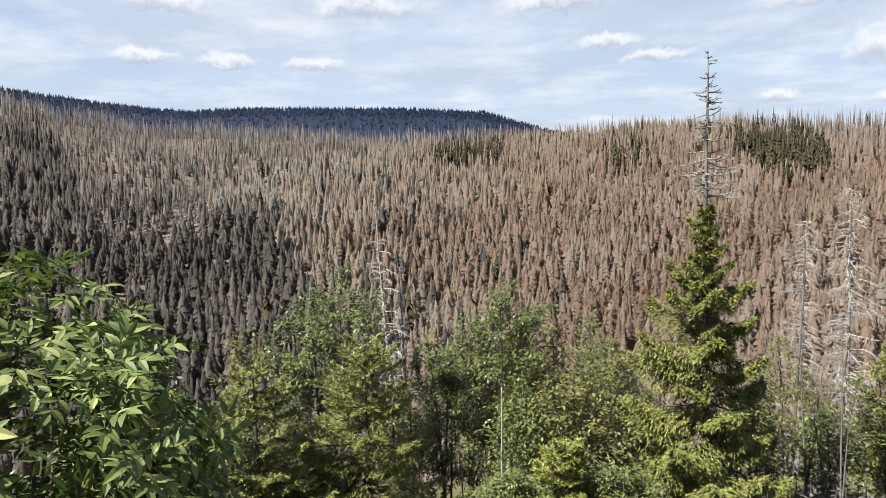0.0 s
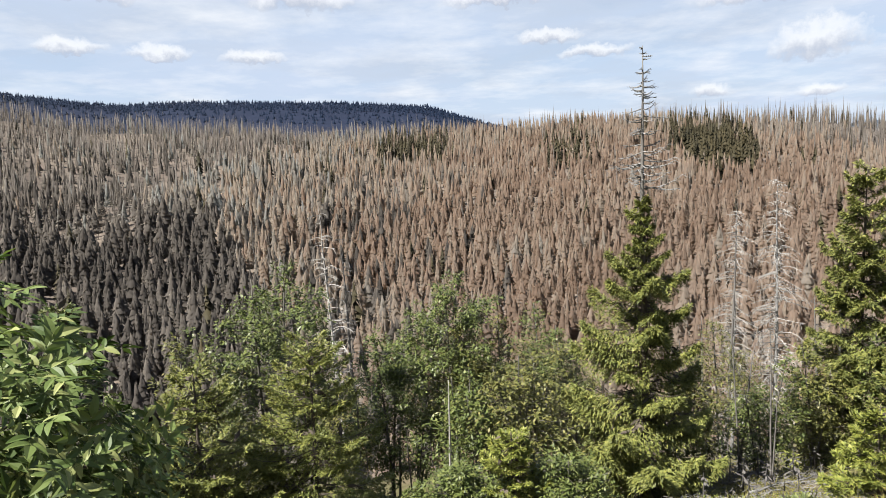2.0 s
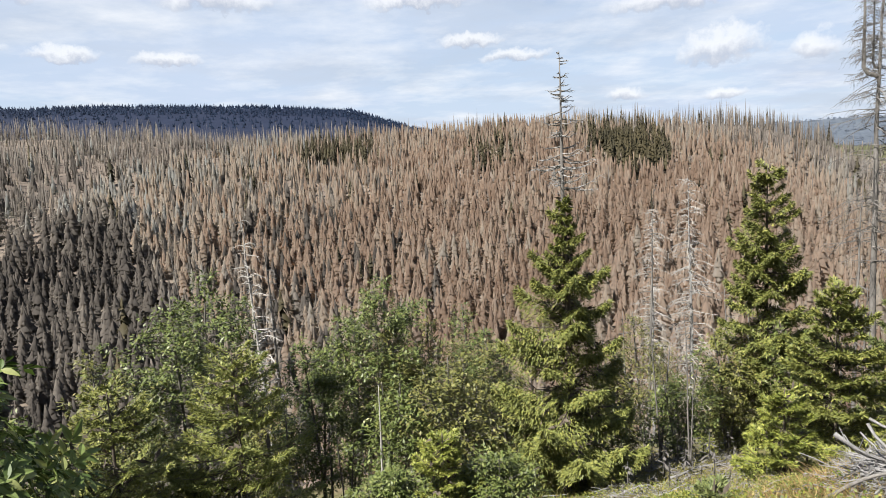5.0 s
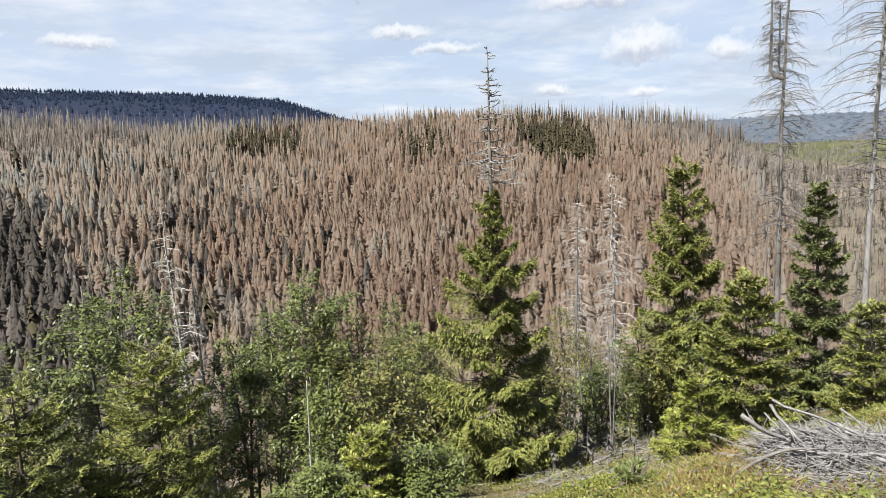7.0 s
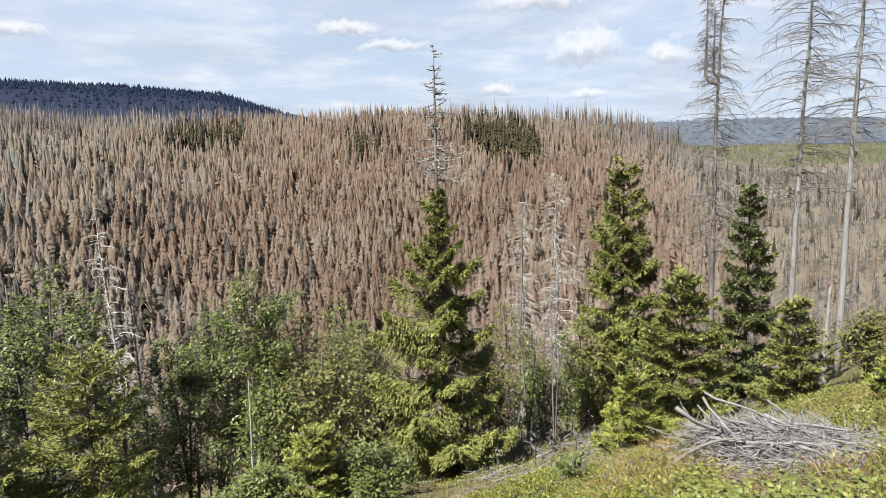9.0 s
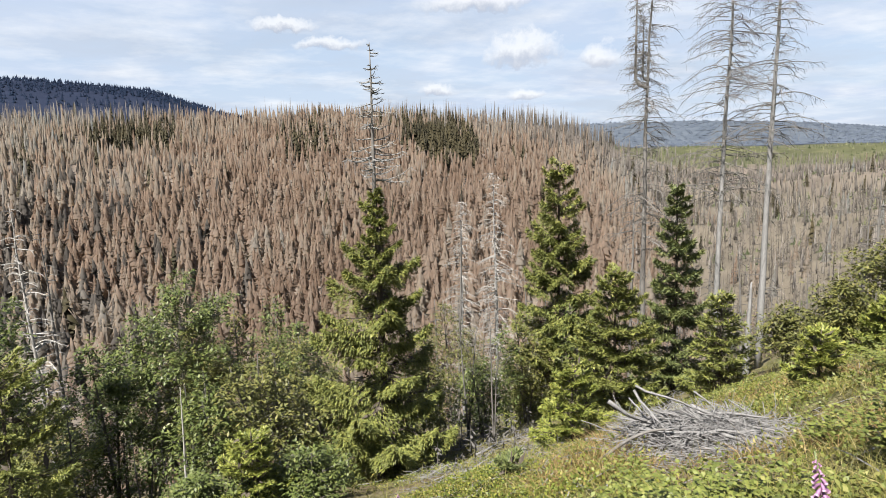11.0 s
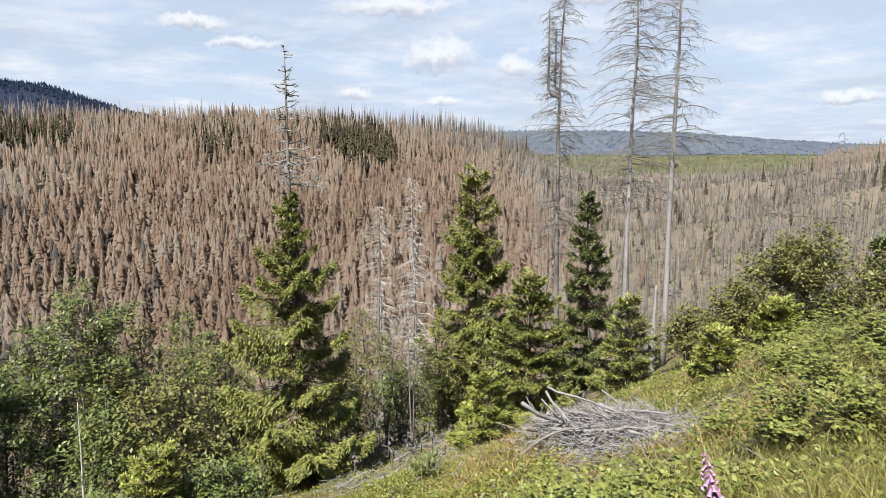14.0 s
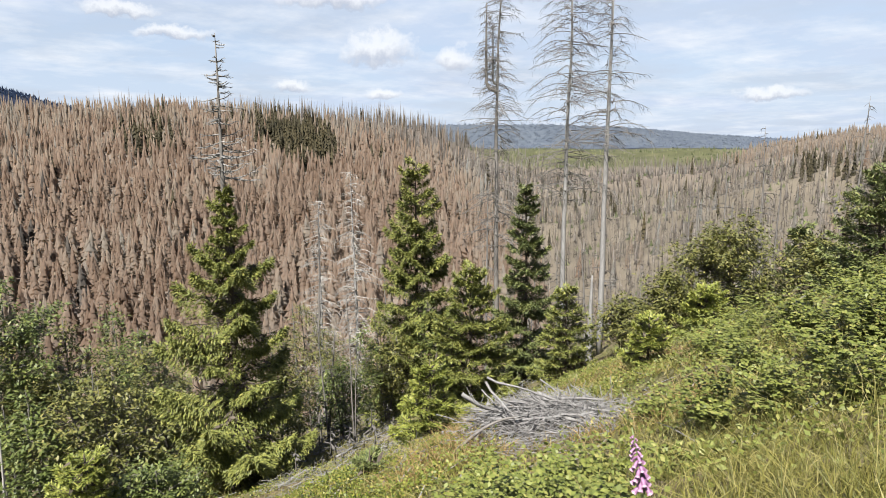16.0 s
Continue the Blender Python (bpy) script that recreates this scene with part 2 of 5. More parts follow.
def build_ground(nt):
    """Forest litter, dry grass and mossy patches; brown needle litter under the dead stands, meadow green on the far
    clearing, distance haze painted in blue beyond.
    """
    big = grain(nt, 0.35, 5)
    fine = grain(nt, 7.0, 6, 0.7)
    a = curve(nt, fine, [(0.30, (0.030, 0.023, 0.014)), (0.5, (0.087, 0.068, 0.041)), (0.72, (0.168, 0.146, 0.102))])
    b = curve(nt, fine, [(0.30, (0.027, 0.028, 0.012)), (0.5, (0.062, 0.062, 0.025)), (0.72, (0.125, 0.111, 0.060))])
    near = blend(nt, curve(nt, big, [(0.42, (0, 0, 0)), (0.58, (1, 1, 1))]), a, b)
    wide = grain(nt, 0.02, 4)
    fl = curve(nt, wide, [(0.35, (0.066, 0.054, 0.047)), (0.65, (0.107, 0.089, 0.074))])
    at = node(nt, "Attribute")
    at.attribute_name = "far"
    col = blend(nt, at.outputs["Fac"], near, fl)
    mw = node(nt, "Attribute")
    mw.attribute_name = "meadow"
    grass = curve(nt, grain(nt, 0.03, 5), [(0.3, (0.032, 0.034, 0.019)), (0.5, (0.048, 0.050, 0.025)), (0.75, (0.074, 0.069, 0.041))])
    col = blend(nt, mw.outputs["Fac"], col, grass)
    # ground beyond 1400 m: blue haze painted in to match the ridge trees
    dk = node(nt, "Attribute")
    dk.attribute_name = "haze_blue"
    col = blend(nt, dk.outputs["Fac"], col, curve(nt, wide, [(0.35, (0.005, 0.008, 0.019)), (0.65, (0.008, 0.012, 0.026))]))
    # plateau ground carries the same painted haze, a pale blue-grey
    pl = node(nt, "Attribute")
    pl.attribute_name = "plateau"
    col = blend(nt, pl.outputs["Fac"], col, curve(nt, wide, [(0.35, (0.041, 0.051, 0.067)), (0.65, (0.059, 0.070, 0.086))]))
    return surface(nt, col, 0.95, fine, 0.8, 0.05, 0.1)


M_GROUND = material("forest_floor", build_ground)


# ---------------------------------------------------------------- the lie of the land
# heights along headings (degrees right of +y), at set distances from the viewpoint
LAND_AZ = [-180, -100, -60, -34, -27, -21, -16, -9, -3, 4, 10, 18, 25, 32, 37, 41, 45, 50, 57, 63, 67, 72, 76, 90, 120, 180]
LAND = {
    200: [60, 30, -60, -78, -82, -85, -86, -88, -88, -88, -88, -85, -82, -78, -72, -66, -60, -54, -46, -38, -33, -27, -21, 5, 40, 60],
    900: [86, 86, 96, 91, 70, 61, 58, 50, 43, 43, 44, 48, 48, 39, 27, 11, -12, -26, -28, -22, -4, 9, 15, 30, 56, 86],
    1250: [80, 80, 95, 95, 70, 60, 55, 45, 35, 35, 35, 40, 42, 30, 20, 8, -6, -6, -8, -8, -14, -8, 0, 30, 60, 80],
    2000: [120, 120, 290, 266, 232, 211, 221, 217, 211, 192, 122, 60, 20, 5, 5, 5, 5, 5, 5, 5, 5, 5, 5, 40, 80, 120],
    3000: [150, 150, 250, 250, 220, 200, 200, 200, 200, 180, 130, 100, 100, 100, 108, 110, 108, 105, 85, 50, 32, 20, 20, 60, 100, 150],
    4900: [100, 100, 150, 150, 150, 150, 150, 150, 150, 120, 90, 60, 40, 40, 40, 40, 40, 40, 30, 10, 10, 10, 10, 40, 80, 100],
}


def land(x, y):
    """Height of the ground; x and y may be arrays."""
    x, y = np.asarray(x, float), np.asarray(y, float)
    r, az = np.hypot(x, y), np.degrees(np.arctan2(x, y))
    u = y - 0.35
    steep = np.interp(az, [-180, 30, 48, 60, 76, 180], [0.47, 0.48, 0.495, 0.455, 0.42, 0.42])
    near = -steep * np.where(u > 0, u * u / (u + 0.3), 0.0) + np.where(y < -2.5, 45 * np.tanh((-y - 2.5) * 0.35 / 45), 0.0)
    near = near - 0.05 * np.clip(-x - 1.5, 0, 6) * np.clip(u, 0, 5) / 5
    lump = 0.10 * np.sin(1.9 * x + 0.6 * y) * np.sin(1.3 * y - 0.7 * x + 1) + 0.22 * np.sin(0.43 * x + 1.2) * np.sin(0.37 * y + 0.4 * x)
    near = near + lump * np.clip((r - 1.5) / 3, 0, 1)
    # a levelled patch under the brush pile
    us, ws = (x - 6.59) * 0.610 - (y - 5.37) * 0.792, (x - 6.59) * 0.792 + (y - 5.37) * 0.610
    near = near - 0.38 * us * np.exp(-(us / 1.7) ** 4 - (ws / 1.5) ** 2)
    rs = sorted(LAND)
    cols = [np.interp(az, LAND_AZ, LAND[k]) for k in rs]
    far = cols[0]
    for i in range(1, len(rs)):
        k = np.clip((r - rs[i - 1]) / (rs[i] - rs[i - 1]), 0, 1)
        far = far + (cols[i] - cols[i - 1]) * k
    hills = 5.0 * np.sin(x / 55 + 0.7) * np.sin(y / 70 + 0.3) + 2.5 * np.sin(x / 23 + y / 31) + 1.2 * np.sin(x / 11 - y / 14)
    hills = hills * np.clip((r - 230) / 150, 0, 1) * np.clip((1700 - r) / 600, 0.25, 1)
    spur = 12 * np.exp(-((az + 17) / 9) ** 2 - ((r - 470) / 70) ** 2) - 15 * np.exp(-((az + 23) / 9) ** 2 - ((r - 620) / 75) ** 2)
    far = far + hills + spur
    k = np.clip((r - 120) / 130, 0, 1)
    k = k * k * (3 - 2 * k)
    return near * (1 - k) + far * k


def spot(az, d):
    a = radians(az)
    x, y = d * math.sin(a), d * math.cos(a)
    return x, y, float(land(x, y))


# ---------------------------------------------------------------- mesh helpers
RNG = np.random.default_rng(7)


def mesh_of(name, V, F, mats, mat_of=None, tint=None, smooth=False):
    """A mesh from an array of corners and an array of triangles."""
    V, F = np.asarray(V, np.float32), np.asarray(F, np.int32)
    me = bpy.data.meshes.new(name)
    me.vertices.add(len(V))
    me.vertices.foreach_set("co", V.ravel())
    me.loops.add(F.size)
    me.loops.foreach_set("vertex_index", F.ravel())
    me.polygons.add(len(F))
    me.polygons.foreach_set("loop_start", np.arange(0, F.size, 3, dtype=np.int32))
    for m in mats:
        me.materials.append(m)
    if mat_of is not None:
        me.polygons.foreach_set("material_index", np.asarray(mat_of, np.int32))
    me.polygons.foreach_set("use_smooth", np.full(len(F), smooth))
    if tint is not None:
        me.attributes.new("tint", "FLOAT", "FACE").data.foreach_set("value", np.asarray(tint, np.float32))
    me.update(calc_edges=True)
    return me


def part(name, V, F, mats, parent, label="", mat_of=None, smooth=False):
    ob = new(name, mesh_of(name, V, F, mats, mat_of, None, smooth))
    ob.parent = parent
    return tagged(ob, label)


def thing(name, at, label, category, group="", kind=""):
    ob = new(name)
    ob.empty_display_size = 0.2
    ob.location = at
    return tagged(ob, label, category, group, kind)


class Bag:
    """Collects pieces of triangles into one mesh."""

    def __init__(self):
        self.v, self.f, self.m, self.n = [], [], [], 0

    def add(self, V, F, mat=0):
        if len(F) == 0:
            return
        self.v.append(np.asarray(V, float))
        self.f.append(np.asarray(F, int) + self.n)
        self.m.append(np.full(len(F), mat))
        self.n += len(V)

    def arrays(self):
        return np.concatenate(self.v), np.concatenate(self.f), np.concatenate(self.m)


def tube(points, radii, sides=5, cap=True):
    """A round, tapering limb along a line of points."""
    P = np.asarray(points, float)
    n = len(P)
    T = np.gradient(P, axis=0)
    T /= np.linalg.norm(T, axis=1)[:, None] + 1e-9
    ref = np.array([0.0, 0.0, 1.0]) if abs(T[:, 2]).mean() < 0.8 else np.array([1.0, 0.0, 0.0])
    A = np.cross(T, ref)
    A /= np.linalg.norm(A, axis=1)[:, None] + 1e-9
    B = np.cross(T, A)
    ang = np.arange(sides) * 2 * np.pi / sides
    ring = np.cos(ang)[None, :, None] * A[:, None] + np.sin(ang)[None, :, None] * B[:, None]
    V = (P[:, None] + ring * np.asarray(radii, float)[:, None, None]).reshape(-1, 3)
    i, j = np.meshgrid(np.arange(n - 1), np.arange(sides), indexing="ij")
    a, b = i * sides + j, i * sides + (j + 1) % sides
    F = np.concatenate([np.stack([a, b, b + sides], -1).reshape(-1, 3), np.stack([a, b + sides, a + sides], -1).reshape(-1, 3)])
    if cap:
        V = np.vstack([V, P[-1:], P[:1]])
        k = np.arange(sides)
        e = (n - 1) * sides
        F = np.concatenate([F, np.stack([e + k, e + (k + 1) % sides, np.full(sides, n * sides)], -1),
                            np.stack([(k + 1) % sides, k, np.full(sides, n * sides + 1)], -1)])
    return V, F


def unit(v):
    return v / (np.linalg.norm(v, axis=-1, keepdims=True) + 1e-9)


def blades(P, D, S, length, width, fold=0.25, mid=0.45):
    """Leaf-shaped pieces: at P, along D, broad along S, each folded along its middle: 4 triangles."""
    D = unit(D)
    S = unit(S - D * (S * D).sum(-1, keepdims=True))
    N = np.cross(D, S)
    l, w = np.broadcast_to(length, len(P))[:, None], np.broadcast_to(width, len(P))[:, None]
    m = P + D * l * mid
    V = np.stack([P, m + S * w / 2 + N * w * fold, P + D * l, m - S * w / 2 + N * w * fold, m], 1).reshape(-1, 3)
    k = np.arange(len(P))[:, None] * 5
    F = np.concatenate([k + np.array([[0, 1, 4]]), k + np.array([[1, 2, 4]]), k + np.array([[2, 3, 4]]), k + np.array([[3, 0, 4]])])
    return V, F


def slips(P, D, S, length, width, mid=0.4):
    """The same with 2 triangles."""
    D = unit(D)
    S = unit(S - D * (S * D).sum(-1, keepdims=True))
    l, w = np.broadcast_to(length, len(P))[:, None], np.broadcast_to(width, len(P))[:, None]
    m = P + D * l * mid
    V = np.stack([P, m + S * w / 2, P + D * l, m - S * w / 2], 1).reshape(-1, 3)
    k = np.arange(len(P))[:, None] * 4
    return V, np.concatenate([k + np.array([[0, 1, 2]]), k + np.array([[0, 2, 3]])])


# ---------------------------------------------------------------- the ground
def make_ground():
    rr = np.concatenate([np.arange(0.4, 40, 0.7), np.geomspace(40, 230, 60), np.linspace(235, 1300, 110), np.geomspace(1320, 4900, 40)])
    aa = np.concatenate([np.arange(-180, -45, 5.0), np.arange(-45, 85, 1.1), np.arange(85, 180, 5.0)])
    A, Rr = np.meshgrid(np.radians(aa), rr, indexing="ij")
    X, Y = Rr * np.sin(A), Rr * np.cos(A)
    Z = land(X, Y)
    na, nr = len(aa), len(rr)
    V = np.vstack([np.stack([X, Y, Z], -1).reshape(-1, 3), [[0, 0, float(land(0, 0))]]])
    i, j = np.meshgrid(np.arange(na), np.arange(nr - 1), indexing="ij")
    a, b = i * nr + j, ((i + 1) % na) * nr + j
    F = np.concatenate([np.stack([a, a + 1, b + 1], -1).reshape(-1, 3), np.stack([a, b + 1, b], -1).reshape(-1, 3)])
    k = np.arange(na)
    F = np.concatenate([F, np.stack([np.full(na, na * nr), k * nr, ((k + 1) % na) * nr], -1)])
    me = mesh_of("ground", V, F[:, ::-1], [M_GROUND], smooth=True)
    r, az = np.hypot(V[:, 0], V[:, 1]), np.degrees(np.arctan2(V[:, 0], V[:, 1]))
    me.attributes.new("far", "FLOAT", "POINT").data.foreach_set("value", np.clip((r - 60) / 80, 0, 1).astype(np.float32))
    mead = np.clip((r - 820) / 60, 0, 1) * np.clip((az - 41) / 3, 0, 1) * np.clip((67 - az) / 3, 0, 1) * np.clip((1500 - r) / 60, 0, 1)
    low = np.clip((r - 50) / 60, 0, 1) * np.clip((az - 44) / 6, 0, 1) * np.clip((640 - r) / 100, 0, 1) * 0.25
    me.attributes.new("meadow", "FLOAT", "POINT").data.foreach_set("value", np.maximum(mead, low).astype(np.float32))
    me.attributes.new("haze_blue", "FLOAT", "POINT").data.foreach_set("value", np.clip((r - 1400) / 60, 0, 1).astype(np.float32))
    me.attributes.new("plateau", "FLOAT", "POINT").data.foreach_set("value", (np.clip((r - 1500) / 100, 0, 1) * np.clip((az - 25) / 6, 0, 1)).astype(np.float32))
    return tagged(new("ground", me), "steep forest floor with litter, mossy patches and dry grass", "ground", kind="structure")


make_ground()


# ---------------------------------------------------------------- the far woods
def far_conifer(rng, tiers, sides, spread, droop, slips_n, slip_w, foot=0.05, trunk=0.10):
    """A small spruce of height 1 and foot radius 1: a stem, ragged hanging skirts of twigs and single limp twigs."""
    bag = Bag()
    bag.add(*tube([(0, 0, 0), (0, 0, 0.5), (0, 0, 1)], [trunk, trunk * 0.65, 0.01], 3, False))
    for i in range(tiers):
        h = foot + (0.985 - foot) * ((i + 0.35 + 0.4 * rng.random()) / tiers)
        reach = spread * (1 - h) ** 0.85 + 0.05
        th = (np.arange(sides) + rng.random() + rng.uniform(-0.25, 0.25, sides)) * 2 * np.pi / sides
        star = np.where(np.arange(sides) % 2 == 0, 1.0, 0.6)
        r = reach * rng.uniform(0.75, 1.15, sides) * star
        rim = np.stack([np.cos(th) * r, np.sin(th) * r, h - droop * (1 - foot) / tiers * rng.uniform(0.4, 1.6, sides) * (0.35 + 0.65 * star)], -1)
        rim[:, 2] = np.maximum(rim[:, 2], 0.01)
        V = np.vstack([[[0, 0, h + 0.6 / tiers]], rim])
        k = np.arange(sides)
        bag.add(V, np.stack([np.zeros(sides, int), 1 + k, 1 + (k + 1) % sides], -1), 1)
    n = slips_n
    h = foot + (0.97 - foot) * rng.random(n)
    th = rng.random(n) * 2 * np.pi
    ln = (spread * (1 - h) ** 0.85 + 0.06) * rng.uniform(0.75, 1.4, n)
    P = np.stack([np.zeros(n), np.zeros(n), h + 0.02], -1)
    tip = np.stack([np.cos(th) * ln, np.sin(th) * ln, h - 0.10 * (0.3 + rng.random(n)) * ln], -1)
    side = np.stack([-np.sin(th), np.cos(th), np.zeros(n)], -1) * (slip_w * rng.uniform(0.5, 1.3, n))[:, None]
    m = P * 0.4 + tip * 0.6
    V = np.stack([P, m + side, tip, m - side - np.array([0, 0, 0.012])], 1).reshape(-1, 3)
    k = np.arange(n)[:, None] * 4
    bag.add(V, np.concatenate([k + np.array([[0, 1, 2]]), k + np.array([[0, 2, 3]])]), 1)
    return bag.arrays()


def far_plume(rng, tiers, sides, twigs):
    """A dead spruce in dry needle, height 1 and foot radius 1: a stem, close ragged skirts of hanging sprays and fine twig ends."""
    bag = Bag()
    bag.add(*tube([(0, 0, 0), (0, 0, 0.5), (0, 0, 1)], [0.07, 0.05, 0.008], 3, False))
    full = rng.uniform(0.75, 1.0)
    for i in range(tiers):
        h = 0.04 + 0.93 * ((i + 0.25 + 0.5 * rng.random()) / tiers)
        th = (np.arange(sides) + rng.random() + rng.uniform(-0.3, 0.3, sides)) * 2 * np.pi / sides
        star = np.where(np.arange(sides) % 2 == 0, 1.0, 0.66)
        r = (full * (1 - h) ** 0.8 + 0.035) * rng.uniform(0.7, 1.15, sides) * star
        drop = (0.25 + 0.9 * star * rng.uniform(0.5, 1.3, sides)) / tiers
        V = np.vstack([[[rng.normal(0, 0.03), rng.normal(0, 0.03), min(h + 1.7 / tiers, 1.0)]], np.column_stack([np.cos(th) * r, np.sin(th) * r, np.maximum(h - drop, 0.005)])])
        k = np.arange(sides)
        bag.add(V, np.stack([np.zeros(sides, int), 1 + k, 1 + (k + 1) % sides], -1), 1)
    n = twigs
    h = 0.08 + 0.88 * ((np.arange(n) + rng.random(n)) / n) ** 1.1
    th = np.arange(n) * 2.4 + rng.normal(0, 0.4, n)
    reach = (1.12 * (1 - h) ** 0.8 + 0.06) * rng.uniform(0.8, 1.25, n)
    out = np.column_stack([np.cos(th), np.sin(th), 0 * th])
    P = out * (0.3 * reach)[:, None] + np.column_stack([0 * h, 0 * h, h + 0.03])
    tip = out * reach[:, None] + np.column_stack([0 * h, 0 * h, h - 0.04 * rng.random(n)])
    side = np.column_stack([-np.sin(th) * 0.05, np.cos(th) * 0.05, 0 * th + 0.004])
    m = P * 0.5 + tip * 0.5 - np.array([0, 0, 0.012])
    V = np.stack([P, m + side, tip, m - side], 1).reshape(-1, 3)
    k = np.arange(n)[:, None] * 4
    bag.add(V, np.concatenate([k + np.array([[0, 1, 2]]), k + np.array([[0, 2, 3]])]), 1)
    return bag.arrays()


def plant(name, spots, protos, heights, radii, mats, label, tints=None):
    """One mesh of many small trees."""
    rng = np.random.default_rng(len(spots))
    which = rng.integers(0, len(protos), len(spots))
    Vs, Fs, Ms, Ts, base = [], [], [], [], 0
    z = land(spots[:, 0], spots[:, 1])
    turn = rng.random(len(spots)) * 2 * np.pi
    lean = rng.normal(0, 0.025, (len(spots), 2))
    tint = rng.random(len(spots)) if tints is None else tints
    for k, (V, F, M) in enumerate(protos):
        idx = np.nonzero(which == k)[0]
        if len(idx) == 0:
            continue
        c, s = np.cos(turn[idx])[:, None], np.sin(turn[idx])[:, None]
        h, r = heights[idx][:, None], radii[idx][:, None]
        x = (V[:, 0] * c - V[:, 1] * s) * r + V[:, 2] * h * lean[idx, :1] + spots[idx, :1]
        y = (V[:, 0] * s + V[:, 1] * c) * r + V[:, 2] * h * lean[idx, 1:] + spots[idx, 1:]
        zz = V[:, 2] * h + z[idx][:, None] - 0.3
        Vs.append(np.stack([x, y, zz], -1).reshape(-1, 3))
        Fs.append((F[None] + (np.arange(len(idx)) * len(V))[:, None, None]).reshape(-1, 3) + base)
        Ms.append(np.tile(M, len(idx)))
        Ts.append((np.repeat(tint[idx], len(F)) + rng.normal(0, 0.04, len(idx) * len(F))).clip(0, 1))
        base += len(idx) * len(V)
    me = mesh_of(name, np.concatenate(Vs), np.concatenate(Fs), mats, np.concatenate(Ms), np.concatenate(Ts), True)
    return tagged(new(name, me), label, "forest", kind="stuff")


def smooth_noise(x, y, s, seed=0):
    return 0.5 + 0.25 * (np.sin(x / s + seed) * np.sin(y / s * 1.1 + 2 * seed + 1) + np.sin(x / s * 0.53 - y / s * 0.71 + seed * 3) + 0.6 * np.sin(x / s * 2.3 + y / s * 1.7 + seed)) / 1.3


def scatter(r0, r1, a0, a1, step, rng):
    lim = r1
    g = np.arange(-lim, lim, step)
    X, Y = np.meshgrid(g, g)
    P = np.stack([X.ravel(), Y.ravel()], -1) + rng.uniform(-0.75, 0.75, (X.size, 2)) * step
    r, az = np.hypot(P[:, 0], P[:, 1]), np.degrees(np.arctan2(P[:, 0], P[:, 1]))
    keep = (r > r0) & (r < r1) & (az > a0) & (az < a1)
    return P[keep], r[keep], az[keep]


